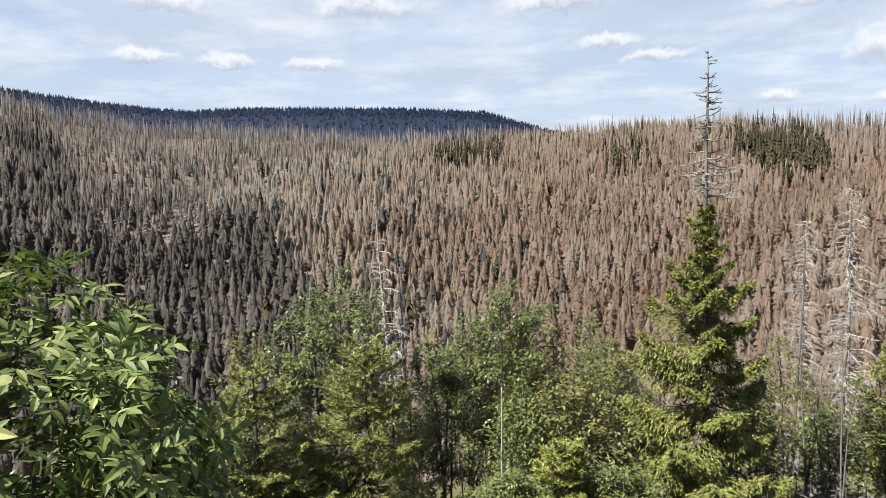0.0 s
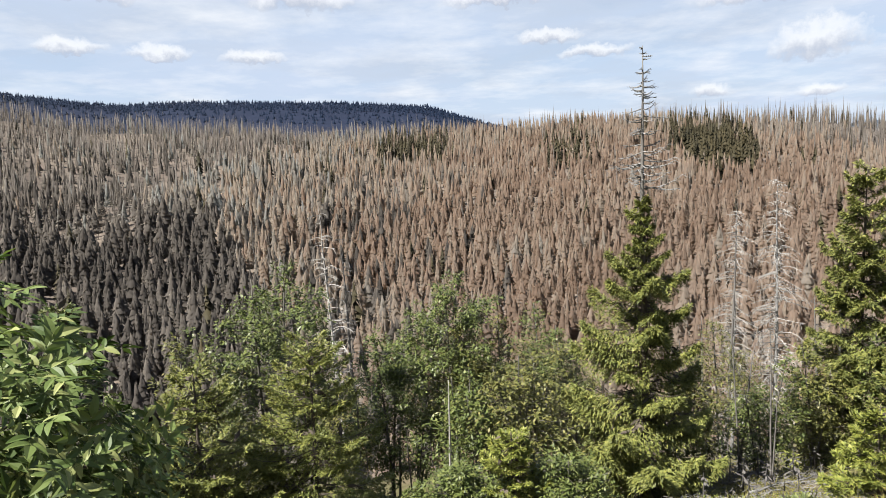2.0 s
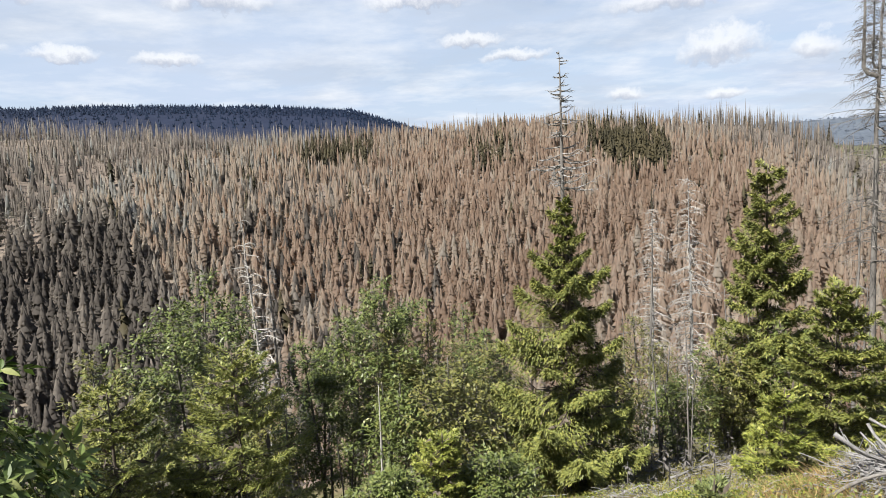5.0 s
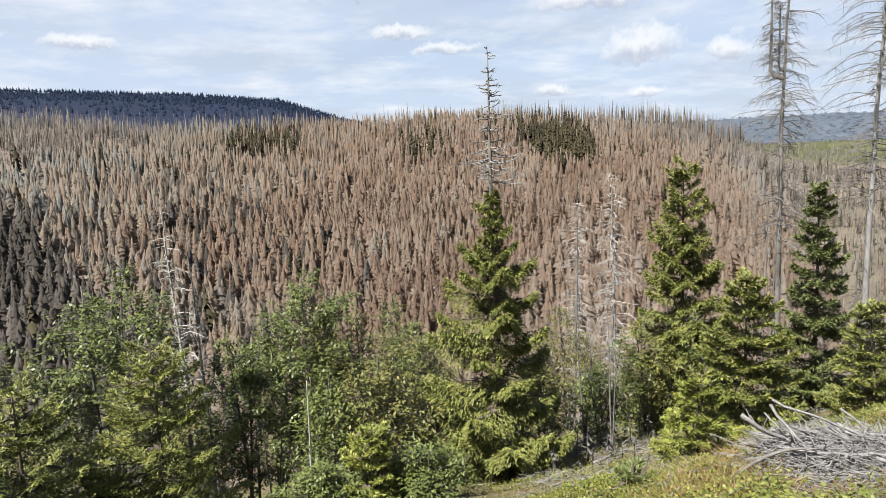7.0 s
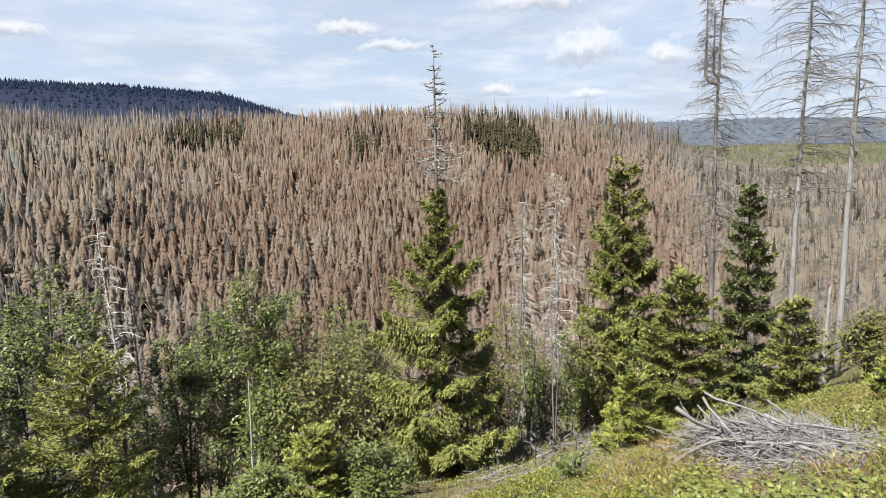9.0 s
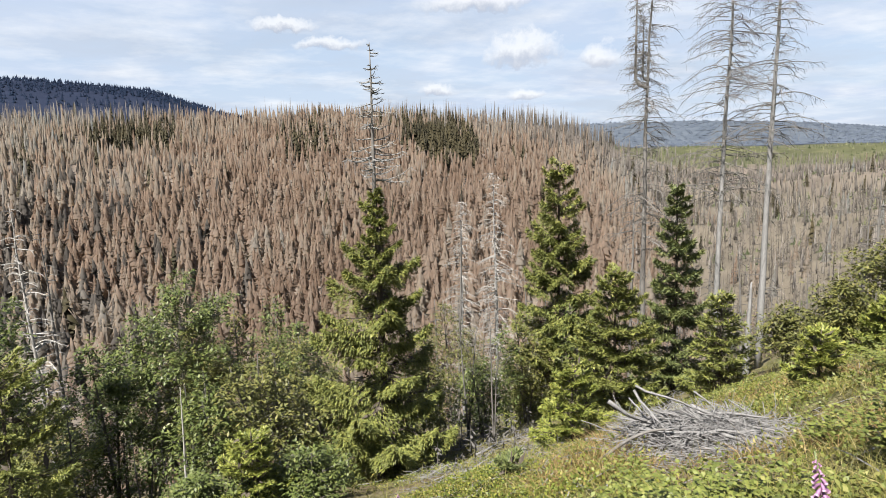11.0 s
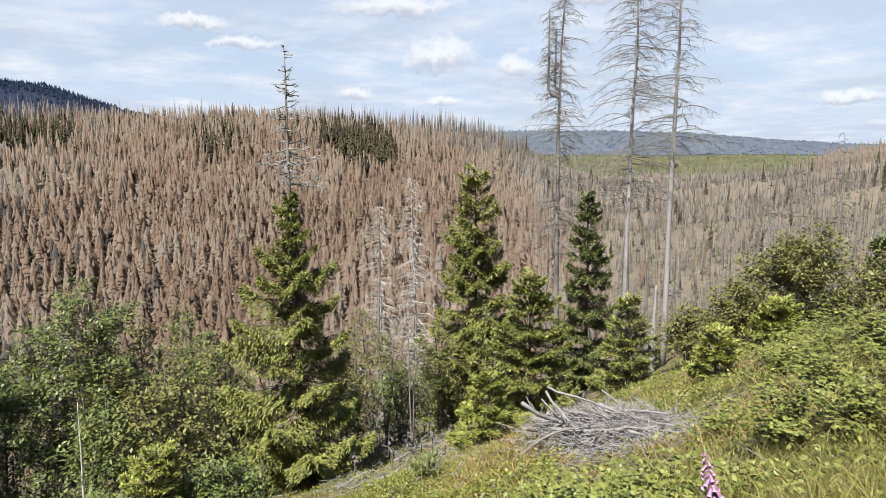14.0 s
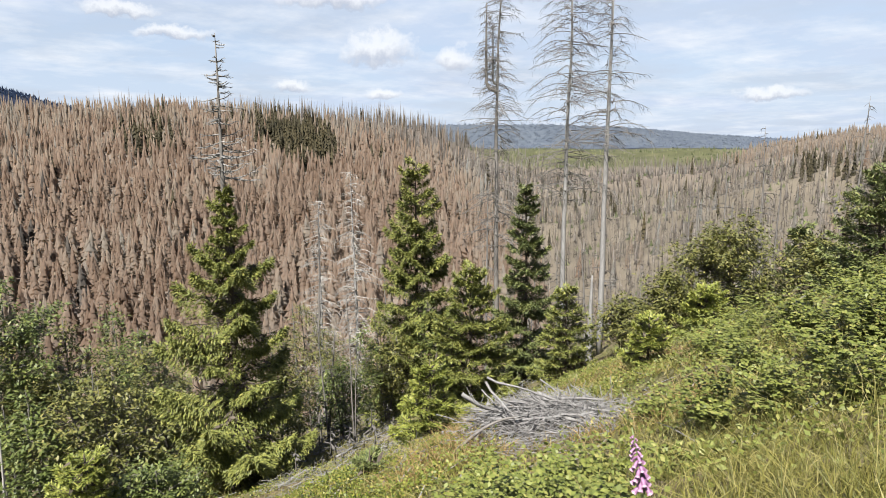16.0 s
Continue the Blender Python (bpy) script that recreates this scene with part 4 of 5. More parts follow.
def dead_tree(name, az, d, h, seed, label, r0=0.15, first=0.35, span=1.6, lean=(0, 0), droop=0.35, limbs_per_m=3.0, twigs=6, forks=(), mat=None, twig_mat=None, group="", broken=False, fine=1.0):
    """A dead spruce: stem, broken limbs and fine hanging twigs. forks: (height, sideways, top, radius) of extra leaders."""
    rng = np.random.default_rng(seed)
    x, y, z = spot(az, d)
    ob = thing(name, (x, y, z - 0.15), label, "tree", group)
    mat, twig_mat = mat or M_BARK_DEAD, twig_mat or M_TWIG
    n = 16
    t = np.linspace(0, 1, n)
    side = np.array([math.cos(radians(az)), -math.sin(radians(az))])
    away = np.array([math.sin(radians(az)), math.cos(radians(az))])
    wob = np.cumsum(rng.normal(0, 0.004 * h, (n, 2)), axis=0) * t[:, None] * 0.6
    lines = []
    main = np.column_stack([wob + (side * lean[0] + away * lean[1])[None] * (h * t)[:, None], h * t])
    rads = r0 * (1 - t) ** 0.75 * 0.93 + r0 * (0.25 if broken else 0.05)
    part("trunk", *tube(main, rads, 9), [mat], ob, smooth=True)
    lines.append((main, h, 0.0))
    for fh, off, ftop, fr in forks:
        tt = np.linspace(0, 1, 12)
        c = np.array([np.interp(fh / h, t, main[:, 0]), np.interp(fh / h, t, main[:, 1])])
        ease = np.clip(tt / 0.16, 0, 1) ** 0.6
        ln = np.column_stack([c + side[None] * (off * ease)[:, None] + 0.04 * np.sin(7 * tt)[:, None], fh + (ftop - fh) * (tt * 0.9 + 0.1 * tt ** 2) - 0.25 * ease + 0.25])
        part("leader", *tube(ln, fr * (1 - 0.8 * tt) + 0.01, 7), [mat], ob, smooth=True)
        lines.append((ln, ftop, fh))
    bag = Bag()
    for ln, top, start in lines:
        z_from = max(first * h, start + 0.3)
        k = int((top - z_from) * limbs_per_m)
        for i in range(k):
            zz = rng.uniform(z_from, top * 0.995)
            c = np.array([np.interp(zz, ln[:, 2], ln[:, 0]), np.interp(zz, ln[:, 2], ln[:, 1]), zz])
            a = rng.random() * 6.28
            g = np.clip((top - zz) / (top - first * h + 0.01), 0, 1)
            L = span * (0.18 + 0.82 * g ** 0.6) * rng.uniform(0.35, 1.1) * (0.6 if start else 1)
            out = np.array([math.cos(a), math.sin(a), 0])
            s = np.array([-out[1], out[0], 0])
            tt = np.linspace(0, 1, 6)
            pts = c + out * (L * tt)[:, None] + s * (0.12 * L * np.sin(2.5 * tt + i))[:, None] * rng.normal(0, 1)
            pts[:, 2] += L * (0.25 * np.sin(np.pi * tt) * rng.random() - droop * tt * rng.uniform(0.2, 1.4) + 0.3 * droop * tt ** 3)
            bag.add(*tube(pts, fine * (0.007 + 0.006 * L) * (1 - 0.85 * tt) + 0.003 * fine, 3, False))
            for q in range(int(twigs * (0.4 + L * 0.6))):
                u = rng.uniform(0.25, 1)
                e = np.array([np.interp(u, tt, pts[:, i2]) for i2 in range(3)])
                dv = out * rng.uniform(0.1, 0.8) + s * rng.choice([-1, 1]) * rng.uniform(0.3, 0.9) + np.array([0, 0, rng.uniform(-0.8, 0.15)])
                l2 = rng.uniform(0.12, 0.5) * (0.5 + 0.4 * L)
                e1 = e + dv * l2 * 0.6
                bag.add(*tube([e, e1, e1 + (dv + np.array([0, 0, -0.45])) * l2 * 0.5], np.array([0.006, 0.004, 0.002]) * fine, 3, False))
    if bag.n:
        V, F, M = bag.arrays()
        tagged(part("branch_work", V, F, [twig_mat], ob), kind="stuff")
    return ob


G_SPRUCE, G_ROWAN, G_DEAD = "young spruces on the slope", "young rowans on the slope", "tall dead spruces"
spruce("spruce", 22.2, 16.8, 11.70, 2.15, 221, "tall green spruce with a bare grey dead top", M_NEEDLE, bare_top=3.35, density=1.9, hang=0.85, steps=0.46, shape=0.58)
spruce("spruce", 38.1, 25.3, 10.41, 1.95, 22, "slender green spruce on the slope", M_NEEDLE, density=1.5, hang=0.8, group=G_SPRUCE, steps=0.42, low=0.05, shape=0.6)
spruce("spruce", 43.0, 20.8, 4.99, 1.75, 23, "broad bushy young spruce with light green tips", M_NEEDLE, density=1.3, hang=0.3, group=G_SPRUCE, steps=0.36, shape=0.65)
spruce("spruce", 48.0, 26.3, 8.51, 1.55, 24, "dark green spruce with layered branches", M_NEEDLE_DARK, density=1.7, hang=0.4, group=G_SPRUCE, steps=0.42, shape=0.7)
spruce("spruce", 51.6, 22.3, 3.35, 1.2, 25, "dense young spruce beside the brush pile", M_NEEDLE, density=0.8, hang=0.3, group=G_SPRUCE)
spruce("spruce", 39.3, 15.3, 2.18, 0.95, 26, "small bright young spruce with fresh tips", M_NEEDLE_YOUNG, density=1.0, hang=0.2, group=G_SPRUCE)
spruce("spruce", -26.0, 12.3, 5.05, 1.0, 27, "thin dull green young spruce behind the elder", M_NEEDLE_DARK, density=0.6, hang=0.5, group=G_SPRUCE)
spruce("spruce", -7.5, 13.3, 4.48, 1.95, 28, "bushy young green spruce", M_NEEDLE, density=0.9, hang=0.25, group=G_SPRUCE, steps=0.36, shape=0.65)
spruce("spruce", -17.0, 12.8, 3.87, 1.7, 29, "bushy light green young spruce", M_NEEDLE, density=0.85, hang=0.3, group=G_SPRUCE, steps=0.36, shape=0.65)
spruce("spruce", 10.3, 12.3, 2.18, 1.05, 30, "small light green young spruce", M_NEEDLE_YOUNG, density=1.0, hang=0.25, group=G_SPRUCE)
spruce("spruce", 74.6, 17.3, 2.76, 1.3, 31, "dark green spruce at the edge of the slope", M_NEEDLE_DARK, density=0.8, hang=0.4, group=G_SPRUCE)
spruce("spruce", 69.8, 24.3, 2.49, 0.8, 32, "small dark green spruce", M_NEEDLE_DARK, density=0.8, hang=0.35, group=G_SPRUCE)
spruce("spruce", 33.7, 9.0, 0.55, 0.13, 33, "tiny dark green spruce seedling", M_NEEDLE_DARK, density=1.5, hang=0.1, group=G_SPRUCE, steps=0.16)

broadleaf("rowan", -17.7, 14.6, 4.98, 1.48, 41, "light green young rowan in leaf", M_LEAF_YELLOW, 2, 0.12, 1.0, 0.9, G_ROWAN)
broadleaf("rowan", -11.3, 16.8, 7.31, 1.74, 42, "green rowan with a pointed leafy crown", M_LEAF, 2, 0.21, 1.5, 1.0, G_ROWAN, top=0.85)
broadleaf("rowan", -0.7, 18.4, 5.84, 1.10, 43, "narrow young rowan in leaf", M_LEAF, 2, 0.21, 1.4, 1.0, G_ROWAN, top=0.85)
broadleaf("rowan", 4.7, 19.3, 7.45, 1.67, 44, "dark green rowan on thin bare stems", M_LEAF, 3, 0.25, 1.5, 1.0, G_ROWAN, top=0.85)
broadleaf("rowan", 9.6, 19.3, 6.05, 1.84, 45, "yellowish green rowan in leaf", M_LEAF_YELLOW, 3, 0.18, 1.1, 1.0, G_ROWAN)
broadleaf("rowan", 13.8, 22.3, 7.08, 1.84, 46, "green rowan crowded by its neighbours", M_LEAF, 3, 0.18, 1.0, 1.0, G_ROWAN)
broadleaf("rowan", 17.0, 20.5, 5.6, 1.2, 47, "yellowish rowan leaning on the tall spruce", M_LEAF_YELLOW, 2, 0.18, 1.0, 1.0, G_ROWAN)
broadleaf("rowan", 28.6, 26.3, 6.21, 1.55, 48, "sparse light green rowan on a thin stem", M_LEAF_YELLOW, 2, 0.24, 0.8, 1.0, G_ROWAN)
broadleaf("rowan", 64.6, 20.3, 3.69, 1.85, 49, "broad green bush on the slope", M_LEAF_YELLOW, 5, 0.05, 1.2, 1.0, G_ROWAN, "bush")
broadleaf("rowan", 59.8, 19.3, 2.98, 1.07, 50, "yellowish green bush on the slope", M_LEAF_YELLOW, 4, 0.05, 1.1, 1.0, G_ROWAN, "bush")
broadleaf("rowan", 71.6, 20.3, 1.70, 1.10, 51, "low yellowish green bush", M_LEAF_YELLOW, 4, 0.03, 1.1, 1.0, G_ROWAN, "bush")
broadleaf("rowan", -23, 15.0, 3.6, 1.2, 140, "green young rowan filling the thicket", M_LEAF, 3, 0.12, 0.65, 1.2, G_ROWAN)
broadleaf("rowan", -14.2, 19, 5.0, 1.3, 141, "yellowish green young rowan filling the thicket", M_LEAF_YELLOW, 3, 0.12, 0.65, 1.2, G_ROWAN)
broadleaf("rowan", -4.6, 20, 4.6, 1.1, 142, "yellowish green young rowan filling the thicket", M_LEAF_YELLOW, 3, 0.12, 0.65, 1.2, G_ROWAN)
broadleaf("rowan", 1.8, 21, 4.6, 1.0, 143, "green young rowan filling the thicket", M_LEAF, 3, 0.12, 0.65, 1.2, G_ROWAN)
broadleaf("rowan", 7.2, 17, 4.0, 1.2, 144, "green young rowan filling the thicket", M_LEAF, 3, 0.12, 0.65, 1.2, G_ROWAN)
broadleaf("rowan", 12.2, 16.5, 4.2, 1.3, 145, "yellowish green young rowan filling the thicket", M_LEAF_YELLOW, 3, 0.12, 0.65, 1.2, G_ROWAN)
broadleaf("rowan", 16, 24, 6.0, 1.3, 146, "green young rowan filling the thicket", M_LEAF, 3, 0.12, 0.65, 1.2, G_ROWAN)
broadleaf("rowan", 26, 21, 4.6, 1.0, 147, "yellowish green young rowan filling the thicket", M_LEAF_YELLOW, 3, 0.12, 0.65, 1.2, G_ROWAN)
broadleaf("rowan", 31.2, 22, 4.4, 1.0, 148, "green young rowan filling the thicket", M_LEAF, 3, 0.12, 0.65, 1.2, G_ROWAN)
broadleaf("rowan", 35.2, 24, 4.8, 1.1, 149, "yellowish green young rowan filling the thicket", M_LEAF_YELLOW, 3, 0.12, 0.65, 1.2, G_ROWAN)
broadleaf("rowan", -29, 14, 4.0, 1.2, 150, "green young rowan filling the thicket", M_LEAF, 3, 0.12, 0.65, 1.2, G_ROWAN)
broadleaf("rowan", 41, 24, 4.6, 1.0, 151, "green young rowan filling the thicket", M_LEAF, 3, 0.12, 0.65, 1.2, G_ROWAN)
broadleaf("rowan", 56.5, 22, 2.2, 1.0, 152, "yellowish green young rowan filling the thicket", M_LEAF_YELLOW, 3, 0.12, 0.65, 1.2, G_ROWAN)
broadleaf("rowan", 75.5, 22, 2.4, 1.4, 153, "yellowish green young rowan filling the thicket", M_LEAF_YELLOW, 3, 0.12, 0.65, 1.2, G_ROWAN)

broadleaf("rowan", 14.6, 12.6, 1.5, 0.9, 154, "low green bush in front of the thicket", M_LEAF, 4, 0.05, 1.0, 0.9, G_ROWAN, "bush")
broadleaf("rowan", 6.4, 12.6, 1.7, 0.9, 156, "low green bush in front of the thicket", M_LEAF, 4, 0.05, 1.0, 0.9, G_ROWAN, "bush")

dead_tree("dead_spruce", 45.4, 29.3, 19.84, 61, "tall dead spruce with a forked top", 0.14, 0.34, 2.0, (0, 0), 0.55, 20.0, 12, ((13.6, -0.48, 17.6, 0.075), (13.9, -0.2, 16.8, 0.045)), twig_mat=M_BARK_DEAD, group=G_DEAD, fine=1.05)
dead_tree("dead_spruce", 51.2, 29.3, 20.64, 62, "tall dead spruce with drooping bare limbs", 0.135, 0.38, 2.5, (0.004, 0), 0.38, 20.0, 12, mat=M_BARK_PALE, twig_mat=M_BARK_DEAD, group=G_DEAD, fine=1.05)
dead_tree("dead_spruce", 54.6, 28.3, 19.93, 63, "tall dead spruce with a clean pale stem", 0.14, 0.44, 2.1, (0.012, 0), 0.28, 18.0, 11, mat=M_BARK_PALE, twig_mat=M_BARK_DEAD, group=G_DEAD, fine=1.05)
dead_tree("dead_spruce", -4.7, 29.3, 13.93, 64, "leaning grey dead spruce with broken limbs", 0.12, 0.35, 1.4, (-0.035, 0), 0.12, 12.0, 4, mat=M_WHITE, twig_mat=M_WHITE, group=G_DEAD, fine=2.0)
dead_tree("dead_spruce", -3.5, 29.8, 13.14, 65, "leaning dead spruce with a dark stem", 0.11, 0.5, 1.0, (-0.03, 0), 0.08, 4.0, 3, twig_mat=M_BARK_PALE, group=G_DEAD, fine=1.5)
dead_tree("dead_spruce", -10.4, 27.3, 12.90, 66, "thin leaning bare dead stem", 0.06, 0.6, 0.5, (-0.05, 0), 0.2, 2.0, 3, group=G_DEAD)
dead_tree("dead_spruce", 29.5, 48.3, 17.91, 67, "grey dead spruce with fine twigs", 0.14, 0.15, 2.4, (0.0, 0), 0.35, 15.0, 8, mat=M_BARK_PALE, twig_mat=M_WHITE, group=G_DEAD, fine=1.7)
dead_tree("dead_spruce", 32.7, 48.3, 19.38, 68, "grey dead spruce with long drooping twigs", 0.16, 0.15, 2.8, (-0.01, 0), 0.45, 15.0, 8, mat=M_BARK_PALE, twig_mat=M_WHITE, group=G_DEAD, fine=1.7)
dead_tree("dead_snag", 4.6, 15.8, 3.72, 69, "thin pale broken dead stem", 0.032, 0.3, 0.3, (0, 0), 0.1, 1.0, 1, mat=M_WHITE, broken=True)
dead_tree("dead_snag", 53.7, 27.3, 3.88, 70, "short pale broken trunk", 0.12, 0.5, 0.3, (0, 0), 0.1, 1.0, 1, mat=M_BARK_PALE, broken=True)
dead_tree("dead_spruce", 73.1, 40.3, 9.09, 71, "thin dead spruce with short twigs", 0.10, 0.25, 1.0, (0.04, 0), 0.2, 4.0, 6, group=G_DEAD, fine=1.6)
dead_tree("dead_spruce", 66.4, 55.3, 9.36, 72, "pale dead spruce with short twigs", 0.12, 0.3, 1.3, (0, 0), 0.2, 4.0, 6, group=G_DEAD, fine=2.0)
dead_tree("dead_spruce", 61.7, 50.3, 8.95, 73, "pale bare dead stem with twigs", 0.12, 0.3, 1.3, (0, 0), 0.2, 4.0, 6, group=G_DEAD, fine=2.0)


# ---------------------------------------------------------------- mid-slope dead trees and thin stems
rng_mid = np.random.default_rng(5)
for k in range(26):
    a, dd = rng_mid.uniform(27, 70), rng_mid.uniform(38, 85)
    dead_tree("dead_spruce", a, dd, rng_mid.uniform(7, 13) * (1.15 if a < 45 else 0.8), 200 + k, "bare grey dead spruce on the lower slope", rng_mid.uniform(0.09, 0.14),
              rng_mid.uniform(0.15, 0.4), rng_mid.uniform(0.9, 1.7), (rng_mid.normal(0, 0.02), 0), 0.35, 3.5, 5, group="bare dead spruces on the lower slope", fine=2.2)
for k in range(24):
    a, dd = rng_mid.uniform(-4, 16), rng_mid.uniform(16.5, 23)
    dead_tree("dead_sapling", a, dd, rng_mid.uniform(2.2, 4.2), 240 + k, "thin bare dead sapling", rng_mid.uniform(0.018, 0.035), 0.3, 0.45,
              (rng_mid.normal(0, 0.06), 0), 0.1, 2.0, 2, group="thin dead saplings", mat=M_TWIG if k % 3 else M_BARK_DEAD, broken=True)
for k in range(12):
    a, dd = rng_mid.uniform(24, 34), rng_mid.uniform(19, 28)
    dead_tree("dead_sapling", a, dd, rng_mid.uniform(2.5, 5.0), 270 + k, "thin bare dead sapling", rng_mid.uniform(0.02, 0.04), 0.3, 0.6,
              (rng_mid.normal(0, 0.05), 0), 0.1, 2.5, 3, group="thin dead saplings", mat=M_BARK_DEAD, broken=True)


# ---------------------------------------------------------------- the elder bush
def leaflet(rng, length, width, droop):
    """One pointed leaflet along +x, folded along its midrib and drooping to the tip."""
    s = np.array([0.0, 0.18, 0.42, 0.68, 0.88, 1.0])
    w = np.array([0.06, 0.75, 1.0, 0.72, 0.34, 0.0]) * width / 2
    z = -droop * length * s ** 2
    mid = np.column_stack([s * length, np.zeros(6), z])
    up = w * 0.32
    le = np.column_stack([s * length - 0.05 * w, w, z + up])
    ri = np.column_stack([s * length - 0.05 * w, -w, z + up])
    V = np.vstack([mid, le, ri])
    F = []
    for i in range(5):
        F += [(i, i + 1, 6 + i + 1), (i, 6 + i + 1, 6 + i), (i, 12 + i + 1, i + 1), (i, 12 + i, 12 + i + 1)]
    return V, np.array(F)


def compound_leaf(rng, length=0.22, pairs=2, wide=0.42):
    """A pinnate leaf along +x: stalk, pairs of leaflets and one at the end."""
    bag = Bag()
    t = np.linspace(0, 1, 4)
    bag.add(*tube(np.column_stack([t * length * 0.7, 0 * t, -0.05 * length * t ** 2]), np.full(4, 0.0016), 3, False))
    ll = length * 0.52
    spots = [(0.7, 0.0)] + [(0.3 + 0.32 * i, sg) for i in range(pairs) for sg in (-1, 1)]
    for f, sg in spots:
        l = ll * rng.uniform(0.85, 1.1) * (1.1 if sg == 0 else 1 - 0.1 * (f < 0.4))
        V, F = leaflet(rng, l, l * wide, rng.uniform(0.1, 0.35))
        a = sg * radians(rng.uniform(48, 68)) + rng.normal(0, 0.06)
        c, s = math.cos(a), math.sin(a)
        V = np.column_stack([V[:, 0] * c - V[:, 1] * s + f * length, V[:, 0] * s + V[:, 1] * c, V[:, 2] - 0.05 * length * f ** 2])
        bag.add(V, F)
    return bag.arrays()


def frame_of(d, up):
    """Rotation whose x is d and whose z is near up."""
    d = Vector(d).normalized()
    y = Vector(up).cross(d).normalized()
    z = d.cross(y)
    return Matrix((d, y, z)).transposed()


def elder_bush():
    rng = np.random.default_rng(81)
    x, y, z = spot(-33.5, 5.1)
    ob = thing("elder_bush", (x, y, z - 0.1), "large elder bush with glossy green pinnate leaves", "bush")
    shapes = []
    for k in range(6):
        V, F, M = compound_leaf(rng, rng.uniform(0.20, 0.26), 3 if k % 3 == 0 else 2, rng.uniform(0.34, 0.42))
        n = 5 if k % 3 else 7
        a = np.array([0, -1, 1, -1, 1, -1, 1])[:n] * 1.0
        f = np.array([0.7, 0.3, 0.3, 0.62, 0.62, 0.46, 0.46])[:n] * 0.23
        SV, SF = blades(np.column_stack([f, 0 * f, 0 * f]), np.column_stack([np.cos(a), np.sin(a), -0.2 + 0 * a]), np.column_stack([-np.sin(a), np.cos(a), 0 * a]), 0.125, 0.05, 0.2)
        shapes.append((SV, SF, mesh_of("leaf", V, F, [M_ELDER])))
    size = np.array([1.30, 1.30, 1.55])
    mid = np.array([0.0, 0.0, 1.3])
    made, rest = 0, Bag()
    for k in range(9):
        a = rng.random() * 6.28
        t = np.linspace(0, 1, 7)
        lean = rng.uniform(0.2, 0.75)
        pts = np.column_stack([np.cos(a) * size[0] * lean * t ** 1.3, np.sin(a) * size[1] * lean * t ** 1.3, (2.75 - 0.9 * lean) * t])
        part("stem", *tube(pts, 0.022 * (1 - 0.75 * t) + 0.004, 6), [M_BARK_ROWAN], ob, smooth=True)
    shoots = []
    for k in range(300):
        v = rng.normal(0, 1, 3)
        v /= np.linalg.norm(v)
        if v[2] < -0.55:
            continue
        depth = 1.0 if k % 3 else rng.uniform(0.55, 0.9)
        lump = 1 + 0.13 * math.sin(4 * v[0] + 2) * math.sin(5 * v[1]) + rng.normal(0, 0.05)
        p = mid + v * size * depth * lump
        ax = unit(v * np.array([1, 1, 0.8]) + np.array([0, 0, 0.55]) + rng.normal(0, 0.15, 3))
        shoots.append((p, ax, depth))
    to_cam = np.array([-x, -y, 0]) / math.hypot(x, y)
    shoots.sort(key=lambda s: -(float(s[0] @ to_cam) + 0.6 * s[0][2] + (s[2] > 0.99) * 0.6))
    for p, ax, depth in shoots:
        a0 = rng.random() * 6.28
        e = unit(np.cross(ax, [0.3, 0.2, 1.0]))
        g = np.cross(ax, e)
        n = rng.integers(6, 9)
        for q in range(n):
            a = a0 + q * 6.28 / n * 1.0 + rng.normal(0, 0.2)
            tilt = rng.uniform(0.35, 1.15) if q > 1 else rng.uniform(1.2, 1.8)
            d = unit(ax * (1.35 - tilt) + (e * math.cos(a) + g * math.sin(a)) * 1.0)
            base = p - ax * rng.uniform(0.0, 0.10) + d * 0.02
            V, F, me = shapes[rng.integers(0, 6)]
            s = rng.uniform(0.7, 1.15)
            rot = frame_of(d, ax + rng.normal(0, 0.15, 3))
            if made < 300:
                leaf = new("leaf", me)
                leaf.parent = ob
                leaf.matrix_local = Matrix.Translation(base) @ rot.to_4x4() @ Matrix.Scale(s, 4)
                made += 1
            else:
                rest.add((V * s) @ np.array(rot).T + base, F)
    V, F, M = rest.arrays()
    tagged(part("foliage", V, F, [M_ELDER], ob), kind="stuff")


elder_bush()


